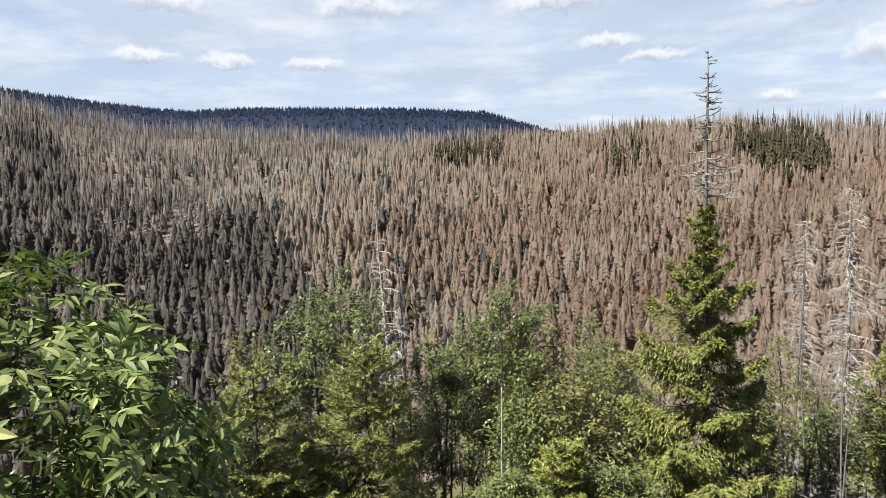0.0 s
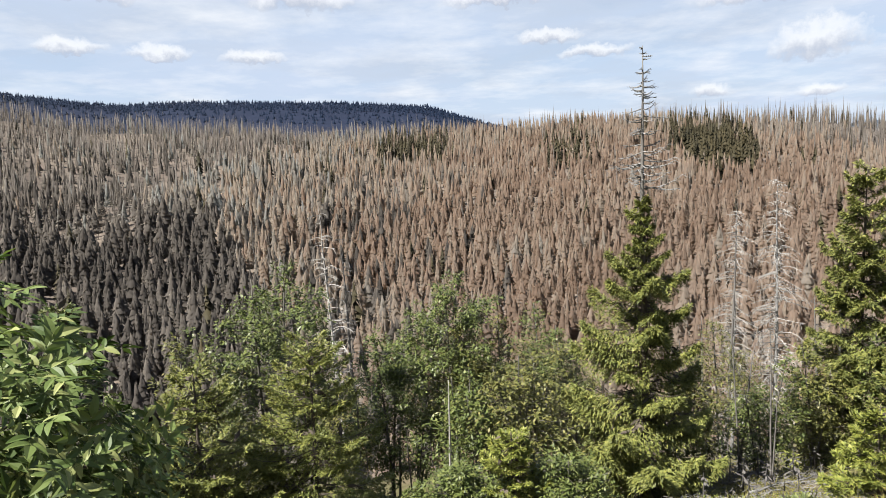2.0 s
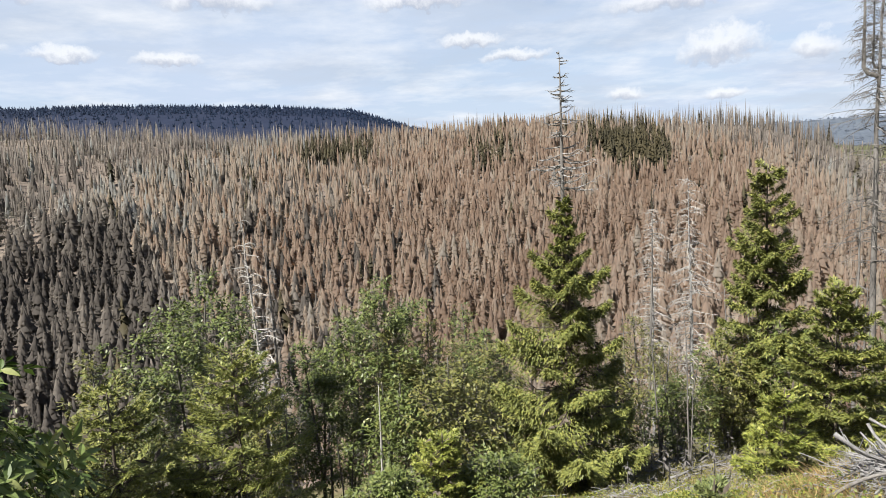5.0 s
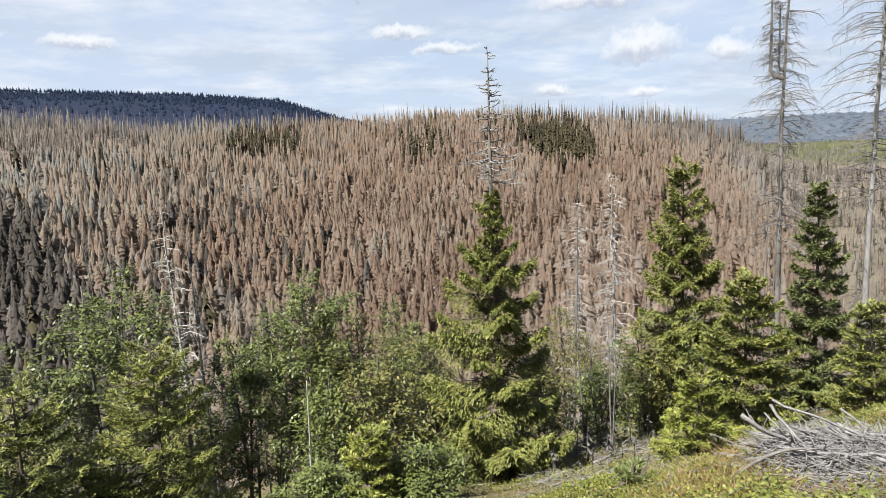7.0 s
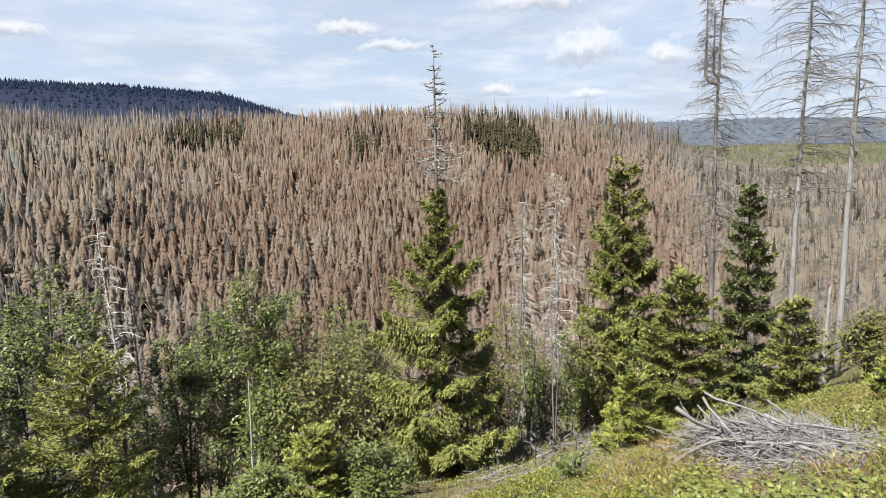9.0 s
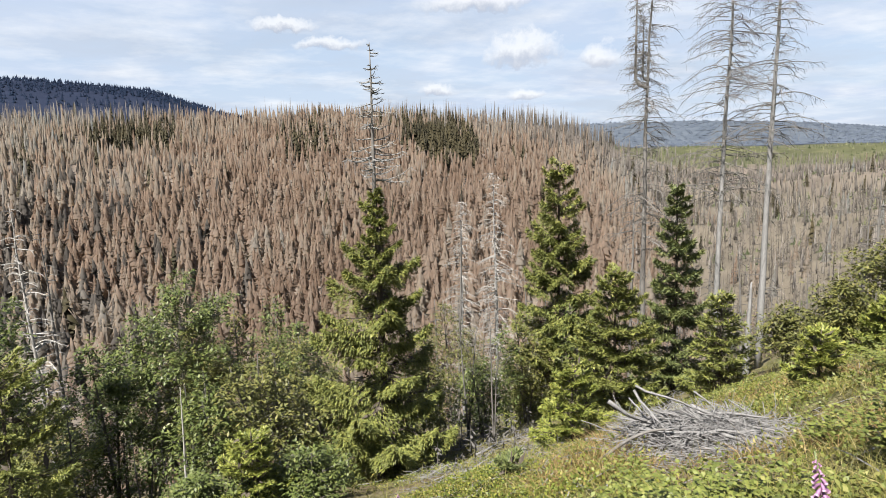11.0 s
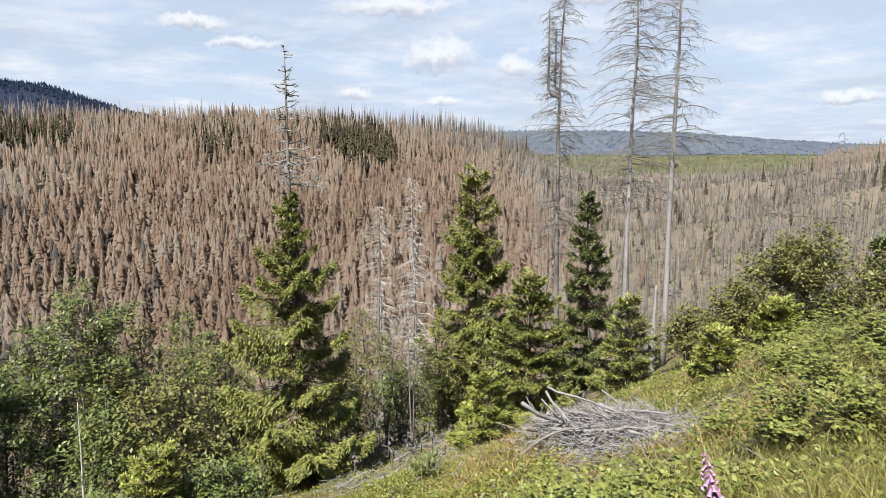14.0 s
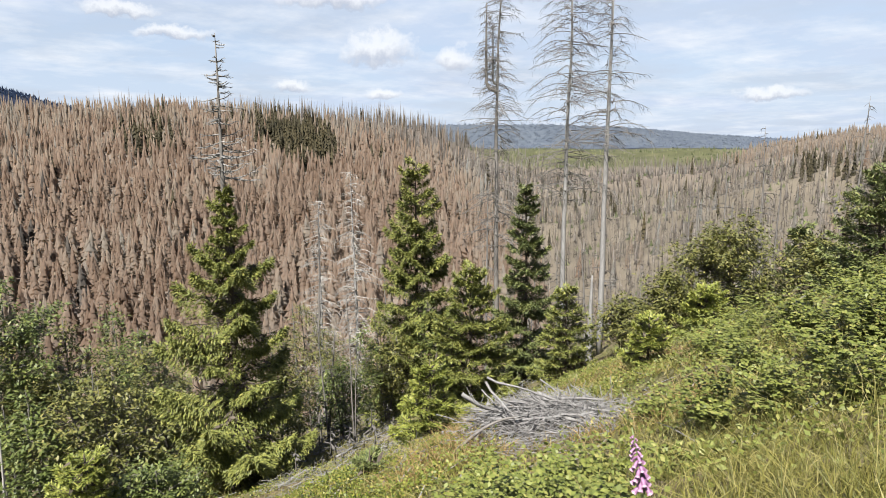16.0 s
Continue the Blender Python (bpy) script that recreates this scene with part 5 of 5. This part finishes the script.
# ---------------------------------------------------------------- plants on the near slope
def raspberry(az, d, h, rad, seed, label="leafy green raspberry bush on the slope", leaves=None, n=9, size=1.0, group="raspberry bushes on the slope"):
    rng = np.random.default_rng(seed)
    x, y, z = spot(az, d)
    ob = thing("raspberry_bush", (x, y, z - 0.05), label, "bush", group)
    canes, leaf = Bag(), Bag()
    for k in range(int(n * (1 + 1.5 * rad))):
        a, lean = rng.random() * 6.28, rng.random() ** 0.7
        t = np.linspace(0, 1, 6)
        hh = h * rng.uniform(0.65, 1.1)
        pts = np.column_stack([np.cos(a) * rad * lean * t ** 1.4, np.sin(a) * rad * lean * t ** 1.4, hh * (t - 0.25 * lean * t ** 3)])
        canes.add(*tube(pts, 0.005 * (1 - 0.6 * t), 3, False))
        m = int(58 * hh + 14)
        s = rng.uniform(0.15, 1.0, m)
        P = np.stack([np.interp(s, t, pts[:, i]) for i in range(3)], -1)
        D = rng.normal(0, 1, (m, 3))
        D[:, 2] = np.abs(D[:, 2]) * 0.3
        D = unit(D)
        P = P + D * rng.uniform(0.03, 0.10, m)[:, None]
        for sg in (-0.9, 0.0, 0.9):
            c, q = math.cos(sg), math.sin(sg)
            E = np.column_stack([D[:, 0] * c - D[:, 1] * q, D[:, 0] * q + D[:, 1] * c, D[:, 2] - rng.uniform(0.0, 0.5, m)])
            S = np.cross(E, [0, 0, 1.0]) + rng.normal(0, 0.25, (m, 3))
            leaf.add(*slips(P, E, S, rng.uniform(0.035, 0.065, m) * size, rng.uniform(0.028, 0.044, m) * size, 0.5))
    V, F, M = canes.arrays()
    tagged(part("cane", V, F, [M_HEATH], ob), kind="stuff")
    V, F, M = leaf.arrays()
    tagged(part("foliage", V, F, [leaves or M_BRAMBLE], ob), kind="stuff")
    return ob


rng_r = np.random.default_rng(91)
for a, dd, hh, rr, sz in ((49.5, 4.0, 0.45, 0.75, 0.9), (53.5, 3.4, 0.38, 0.5, 0.9), (46, 4.6, 0.38, 0.6, 0.9), (50, 5.4, 0.36, 0.6, 1), (55, 5.0, 0.36, 0.6, 1), (63.5, 10.5, 0.45, 0.7, 1.1), (66, 8.2, 0.48, 0.9, 1.1),
                          (70, 9.0, 0.57, 1.0, 1.2), (74, 8.0, 0.54, 0.9, 1.2), (77, 9.5, 0.60, 1.0, 1.2), (65, 12.0, 0.54, 1.1, 1.2), (76, 13, 0.54, 1.2, 1.2),
                          (63, 6.4, 0.55, 0.7, 1), (59, 7.4, 0.34, 0.5, 1), (68, 6.2, 0.5, 0.6, 1), (73, 6.0, 0.55, 0.6, 1), (44, 6.6, 0.25, 0.5, 1)):
    raspberry(a, dd, hh * 1.2, rr, int(a * 31 + dd * 7), size=sz * 0.85)
for a, dd, hh, rr in ((65.5, 10.2, 0.6, 0.6), (68.5, 11.0, 0.8, 0.7), (72.5, 11.5, 0.85, 0.7), (71.0, 7.4, 0.7, 0.6), (66.5, 13.8, 0.8, 0.9), (75.0, 10.6, 0.9, 0.8), (48.0, 5.0, 0.4, 0.5), (45.0, 5.4, 0.38, 0.5)):
    raspberry(a, dd, hh, rr, int(a * 37 + dd * 5), "tall leafy raspberry bush among the grass", size=0.85)
for k in range(16):
    raspberry(rng_r.uniform(-26, 20), rng_r.uniform(11.5, 17), rng_r.uniform(0.6, 1.1), rng_r.uniform(0.6, 0.9), 300 + k, "low green shrub under the young trees", M_LEAF, 8, 1.2, "low shrubs under the trees")
for a, dd, hh, rr in ((58.5, 13.4, 1.15, 0.55), (63, 17.5, 1.4, 0.8)):
    spruce("spruce", a, dd, hh, rr, int(a * 10), "small yellowish green young spruce", M_NEEDLE_YOUNG, density=1.0, hang=0.2, group=G_SPRUCE, steps=0.22)


PILE = (6.59, 5.37)


def off_pile(x, y):
    return np.clip((np.hypot(x - PILE[0], y - PILE[1]) - 0.8) / 0.5, 0.04, 1) * np.clip((np.hypot(x - PILE[0] * 0.86, y - PILE[1] * 0.86) - 0.5) / 0.5, 0.15, 1)


def tufts(name, mat, label, r0, r1, a0, a1, count, hgt, wid, lean, blades_per, cover, seed):
    """Low growth spread over a stretch of the slope."""
    rng = np.random.default_rng(seed)
    r = np.exp(rng.uniform(math.log(r0), math.log(r1), count))
    az = np.radians(rng.uniform(a0, a1, count))
    x, y = r * np.sin(az), r * np.cos(az)
    k = cover(x, y, r, np.degrees(az)) * off_pile(x, y) > rng.random(count)
    x, y, r = x[k], y[k], r[k]
    c = len(x)
    X, Y = np.repeat(x, blades_per), np.repeat(y, blades_per)
    m = len(X)
    grow = np.repeat(np.clip(r / 5, 0.8, 2.0), blades_per)
    X, Y = X + rng.normal(0, 0.045, m) * grow, Y + rng.normal(0, 0.045, m) * grow
    P = np.column_stack([X, Y, land(X, Y) - 0.01])
    D = np.column_stack([rng.normal(0, lean, (m, 2)), np.ones(m)])
    H = hgt * rng.uniform(0.45, 1.25, m) * np.repeat(rng.uniform(0.6, 1.2, c), blades_per)
    S = rng.normal(0, 1, (m, 3)) * np.array([1, 1, 0.1])
    D = unit(D)
    S = unit(S - D * (S * D).sum(-1, keepdims=True))
    W = (wid * rng.uniform(0.6, 1.3, m) * np.clip(grow, 1, 2))[:, None]
    B = P + D * (H * 0.6)[:, None]
    tip = P + D * H[:, None] + np.column_stack([D[:, :2] * (H * 0.9)[:, None], -0.25 * H * np.linalg.norm(D[:, :2], axis=1)])
    V = np.stack([P - S * W / 2, P + S * W / 2, B + S * W * 0.35, B - S * W * 0.35, tip], 1).reshape(-1, 3)
    q = np.arange(m)[:, None] * 5
    F = np.concatenate([q + np.array([[0, 1, 2]]), q + np.array([[0, 2, 3]]), q + np.array([[3, 2, 4]])])
    return tagged(new(name, mesh_of(name, V, F, [mat])), label, "grass", kind="stuff")


def clumps(name, mat, label, r0, r1, a0, a1, count, hgt, leaf, per, cover, seed, category="undergrowth"):
    rng = np.random.default_rng(seed)
    r = np.sqrt(rng.uniform(r0 ** 2, r1 ** 2, count))
    az = np.radians(rng.uniform(a0, a1, count))
    x, y = r * np.sin(az), r * np.cos(az)
    k = cover(x, y, r, np.degrees(az)) * off_pile(x, y) > rng.random(count)
    x, y = np.repeat(x[k], per), np.repeat(y[k], per)
    m = len(x)
    x, y = x + rng.normal(0, 0.12, m), y + rng.normal(0, 0.12, m)
    P = np.column_stack([x, y, land(x, y) + hgt * rng.random(m) ** 0.7])
    D = rng.normal(0, 1, (m, 3))
    D[:, 2] = np.abs(D[:, 2]) * 0.7
    S = rng.normal(0, 1, (m, 3))
    V, F = slips(P, D, S, leaf * rng.uniform(0.6, 1.4, m), leaf * 0.6 * rng.uniform(0.6, 1.3, m), 0.5)
    return tagged(new(name, mesh_of(name, V, F, [mat])), label, category, kind="stuff")


tufts("grass", M_GRASS, "long yellowish summer grass on the slope", 1.2, 24, 16, 110, 13000, 0.32, 0.006, 0.42, 8,
      lambda x, y, r, a: np.clip(0.35 + 0.9 * (smooth_noise(x, y, 1.4, 2) - 0.35) + 0.5 * np.clip((a - 58) / 10, 0, 1) * np.clip((9 - r) / 4, 0, 1), 0.05, 1) * np.clip((a - 16) / 14, 0, 1) * np.clip((110 - a) / 30, 0, 1) * np.clip((r / 3.6) ** 1.3, 0.05, 1), 401)
tufts("short_grass", M_GRASS, "short grass round the viewpoint", 0.9, 14, -180, 180, 5000, 0.2, 0.006, 0.45, 6,
      lambda x, y, r, a: np.clip(0.25 + 1.2 * (smooth_noise(x, y, 1.1, 3) - 0.35), 0.03, 1) * np.clip((14 - r) / 6, 0, 1), 405)
tufts("dry_grass", M_GRASS, "pale dry grass between the shrubs", 5, 30, -25, 80, 5000, 0.26, 0.007, 0.5, 7,
      lambda x, y, r, a: np.clip(0.25 + 1.2 * (smooth_noise(x, y, 2.2, 5) - 0.45), 0.03, 1), 402)
clumps("bilberry_shrubs", M_HEATH, "low bright green bilberry shrubs", 5, 17, 18, 58, 2600, 0.22, 0.045, 16,
       lambda x, y, r, a: np.clip(3.2 * (smooth_noise(x, y, 1.6, 7) - 0.42), 0, 1), 403)
clumps("bilberry_shrubs", M_HEATH, "dense bright green bilberry carpet", 6.2, 10.5, 20, 42, 1500, 0.2, 0.045, 16,
       lambda x, y, r, a: np.clip(1.0 - np.abs(a - 30) / 12, 0, 1) * np.clip(2.5 * (smooth_noise(x, y, 1.0, 8) - 0.3), 0, 1), 406)
tufts("dry_grass", M_RUST, "rusty orange dry grass on the slope", 7, 16, 34, 64, 3200, 0.26, 0.007, 0.5, 8,
      lambda x, y, r, a: np.clip(3.0 * (smooth_noise(x, y, 1.5, 11) - 0.44), 0, 1), 407)
clumps("mixed_herbs", M_BRAMBLE, "low green herbs among the grass", 2.2, 20, 48, 84, 3800, 0.25, 0.05, 14,
       lambda x, y, r, a: np.clip(2.5 * (smooth_noise(x, y, 1.2, 9) - 0.40), 0, 1), 404)


# ---------------------------------------------------------------- brush pile, fallen wood
def stick_mesh(rng, length, r, kinks=7, side=3):
    t = np.linspace(0, 1, kinks)
    pts = np.column_stack([(t - 0.5) * length, np.cumsum(rng.normal(0, 0.018 * length, kinks)), np.cumsum(rng.normal(0, 0.010 * length, kinks)) + 0.05 * length * np.sin(np.pi * t) * rng.uniform(-1, 1)])
    pts[:, 1:] -= pts[:, 1:].mean(0)
    bag = Bag()
    bag.add(*tube(pts, r * (1 - 0.6 * t), 5))
    for k in range(side):
        u = rng.uniform(0.2, 0.9)
        e = np.array([np.interp(u, t, pts[:, i]) for i in range(3)])
        dv = np.array([rng.uniform(0.3, 0.9), rng.choice([-1, 1]) * rng.uniform(0.3, 0.9), rng.uniform(-0.2, 0.4)]) * length * rng.uniform(0.08, 0.24)
        bag.add(*tube([e, e + dv * 0.55, e + dv], [r * 0.45, r * 0.3, r * 0.12], 3, False))
    V, F, M = bag.arrays()
    return mesh_of("stick", V, F, [M_STICK], smooth=True)


def brush_pile():
    rng = np.random.default_rng(95)
    x, y, z = spot(50.8, 8.5)
    z -= 0.06
    ob = thing("brush_pile", (x, y, z), "pile of bleached grey sticks and branches on the grass", "brush pile")
    side, away = heading(52.4 + 90), heading(52.4)
    slope = lambda v: float(land(x + v.x, y + v.y)) - z
    shapes = [stick_mesh(rng, rng.uniform(0.8, 1.7), rng.uniform(0.008, 0.019), 8, 4) for _ in range(16)]

    def top(u, w):
        return 0.32 * math.exp(-(u / 1.05) ** 4 - (w / 0.75) ** 2) - 0.06 * (u / 1.2) ** 2

    for k in range(230):
        u, w = max(-1.05, min(1.25, rng.normal(0.08, 0.58))), rng.normal(0, 0.38)
        v = side * u + away * w
        g = slope(v) + 0.03
        zz = max(g, g + (top(u, w) - g) * (rng.uniform(0.7, 1.1) if k > 60 else rng.random()))
        st = new("stick", shapes[rng.integers(0, 16)])
        st.parent = ob
        yaw = radians(-51.5) + (rng.normal(0, 0.8) if k % 2 else rng.uniform(-1.6, 1.6))
        st.matrix_local = Matrix.Translation(Vector((v.x, v.y, zz))) @ Euler((rng.uniform(-3, 3), rng.normal(0, 0.22), yaw)).to_matrix().to_4x4() @ Matrix.Scale(rng.uniform(0.35, 0.9), 4)
    big = [stick_mesh(rng, 1.15, 0.030, 9, 3), stick_mesh(rng, 1.5, 0.024, 9, 3), stick_mesh(rng, 1.3, 0.02, 10, 5)]
    for u, w, up, yaw, tilt, q in ((-0.8, -0.1, 0.06, -25, 32, 0), (0.45, 0.0, 0.05, -62, 8, 1), (-1.0, -0.45, -0.2, 5, -28, 2), (0.95, 0.05, 0.0, -60, 12, 1), (-0.1, -0.3, 0.05, -50, -6, 1), (0.1, 0.2, 0.08, -85, -10, 0),
                                   (1.15, -0.1, -0.1, -45, 8, 2), (-0.55, -0.35, 0.0, -100, 40, 2), (-0.35, 0.1, 0.12, -70, 18, 2), (0.7, -0.3, 0.0, -20, 14, 1)):
        v = side * u + away * w
        st = new("branch", big[q])
        st.parent = ob
        st.matrix_local = Matrix.Translation(Vector((v.x, v.y, max(slope(v) + 0.06, top(u, w) + up)))) @ Euler((0, radians(tilt), radians(yaw))).to_matrix().to_4x4()
    t = np.linspace(0, 1, 12)
    bow = []
    for q in t:
        v = side * (-1.30 + 0.85 * q) + away * (-0.70 + 0.30 * q)
        bow.append((v.x, v.y, slope(v) + 0.03 + 0.30 * math.sin(math.pi * 0.62 * q)))
    part("branch", *tube(bow, 0.026 * (1 - 0.5 * t), 6), [M_BARK_DEAD], ob, "dark bowed branch", smooth=True)
    bag = Bag()
    for k in range(1900):
        u, w = max(-1.15, min(1.3, rng.normal(0.05, 0.62))), rng.normal(0, 0.45)
        v = side * u + away * w
        g = slope(v)
        c = np.array([v.x, v.y, max(g, g + (top(u, w) - g) * rng.random() ** 0.5) + 0.015])
        dv = unit(rng.normal(0, 1, 3) * np.array([1, 1, 0.35])) * rng.uniform(0.12, 0.4)
        bag.add(*tube([c - dv, c, c + dv + np.array([0, 0, rng.uniform(-0.03, 0.05)])], [0.005, 0.004, 0.002], 3, False))
    V, F, M = bag.arrays()
    tagged(part("twig", V, F, [M_STICK], ob), kind="stuff")


brush_pile()


def fallen_twigs():
    rng = np.random.default_rng(96)
    bag = Bag()
    for k in range(1900):
        if k % 3:
            a, r = (rng.uniform(24, 37), rng.uniform(11, 24)) if k % 2 else (rng.uniform(26, 50), rng.uniform(8, 26))
        else:
            a, r = rng.uniform(-22, 78), rng.uniform(5, 24)
        x, y, z = spot(a, r)
        th, l = rng.random() * 6.28, rng.uniform(0.15, 0.8)
        d = np.array([math.cos(th), math.sin(th), 0]) * l
        p0, p1 = np.array([x, y, 0]) - d / 2, np.array([x, y, 0]) + d / 2
        p0[2], p1[2] = float(land(*p0[:2])) + 0.03, float(land(*p1[:2])) + rng.uniform(0.03, 0.25)
        m = (p0 + p1) / 2 + rng.normal(0, 0.04, 3)
        bag.add(*tube([p0, m, p1], np.array([1, 0.8, 0.4]) * rng.uniform(0.004, 0.014), 3, False))
    V, F, M = bag.arrays()
    tagged(new("fallen_twigs", mesh_of("fallen_twigs", V, F, [M_STICK])), "scattered grey fallen twigs on the slope", "twigs", kind="stuff")


fallen_twigs()
for k, (a, dd, ln, yaw) in enumerate(((33, 17.5, 2.6, 20), (36, 16.2, 1.8, -35), (31, 19.5, 2.4, 60), (43.5, 9.8, 1.2, -15), (62, 8.4, 1.1, 30), (56, 24, 2.0, 5))):
    x, y, z = spot(a, dd)
    lg = thing("fallen_branch", (x, y, z + 0.06), "bleached fallen branch lying on the slope", "branch", "fallen branches")
    st = new("branch_wood", stick_mesh(np.random.default_rng(700 + k), ln, 0.035, 8, 4))
    st.parent = lg
    gx = (float(land(x + 0.5 * math.cos(radians(yaw)), y + 0.5 * math.sin(radians(yaw)))) - float(land(x - 0.5 * math.cos(radians(yaw)), y - 0.5 * math.sin(radians(yaw)))))
    st.matrix_local = Euler((0, -math.atan(gx), radians(yaw))).to_matrix().to_4x4()


# ---------------------------------------------------------------- foxgloves
def plain(name, col, rough=0.5):
    def build(nt):
        g = grain(nt, 60, 3)
        c = curve(nt, g, [(0.3, tuple(v * 0.75 for v in col)), (0.7, tuple(min(1, v * 1.2) for v in col))])
        return surface(nt, c, rough)
    return material(name, build)


M_BELL, M_BELL_LIP, M_STEM = plain("foxglove_pink", (0.155, 0.076, 0.142)), plain("foxglove_pale_lip", (0.225, 0.145, 0.205)), plain("foxglove_stem", (0.085, 0.11, 0.04))


def foxglove(az, d, h, seed, lean=0.0):
    rng = np.random.default_rng(seed)
    x, y, z = spot(az, d)
    ob = thing("foxglove", (x, y, z - 0.02), "foxglove with a spike of pink-purple bells", "flower", "foxgloves")
    t = np.linspace(0, 1, 10)
    side = heading(az + 90)
    line = np.column_stack([side.x * lean * h * t ** 1.6, side.y * lean * h * t ** 1.6, h * t])
    part("stem", *tube(line, 0.006 * (1 - 0.7 * t) + 0.0015, 6), [M_STEM], ob, smooth=True)
    # one bell, mouth along +x
    s = np.array([0.0, 0.15, 0.5, 0.85, 1.0])
    rr = np.array([0.25, 0.55, 0.8, 0.9, 1.15])
    bells = []
    for q in range(2):
        V, F = tube(np.column_stack([s * 0.045, 0 * s, -0.012 * s ** 2]), rr * 0.011, 8, False)
        ring = V[F].mean(1)[:, 0] > 0.038
        bells.append(mesh_of("bell", V, F, [M_BELL, M_BELL_LIP], ring.astype(int), smooth=True))
    n = 34
    for k in range(n):
        f = 0.68 + 0.29 * k / n
        c = Vector([float(np.interp(f, t, line[:, i])) for i in range(3)])
        a = k * 2.4 + rng.normal(0, 0.3)
        d = Vector((math.cos(a), math.sin(a), -0.55))
        b = new("bell", bells[k % 2])
        b.parent = ob
        b.matrix_local = Matrix.Translation(c) @ frame_of(d, (0, 0, 1)).to_4x4() @ Matrix.Scale(1.12 - 0.8 * (k / n) ** 1.5, 4)
    for k in range(8):
        a = rng.random() * 6.28
        V, F = leaflet(rng, rng.uniform(0.12, 0.2), 0.06, 0.3)
        d = Vector((math.cos(a), math.sin(a), 0.5))
        c = Vector([float(np.interp(0.04 + 0.05 * k, t, line[:, i])) for i in range(3)])
        lf = new("leaf", mesh_of("leaf", V, F, [M_BRAMBLE]))
        lf.parent = ob
        lf.matrix_local = Matrix.Translation(c) @ frame_of(d, (0, 0, 1)).to_4x4()


foxglove(58.2, 2.95, 0.80, 501, -0.15)
foxglove(22.9, 5.4, 0.75, 502, 0.05)
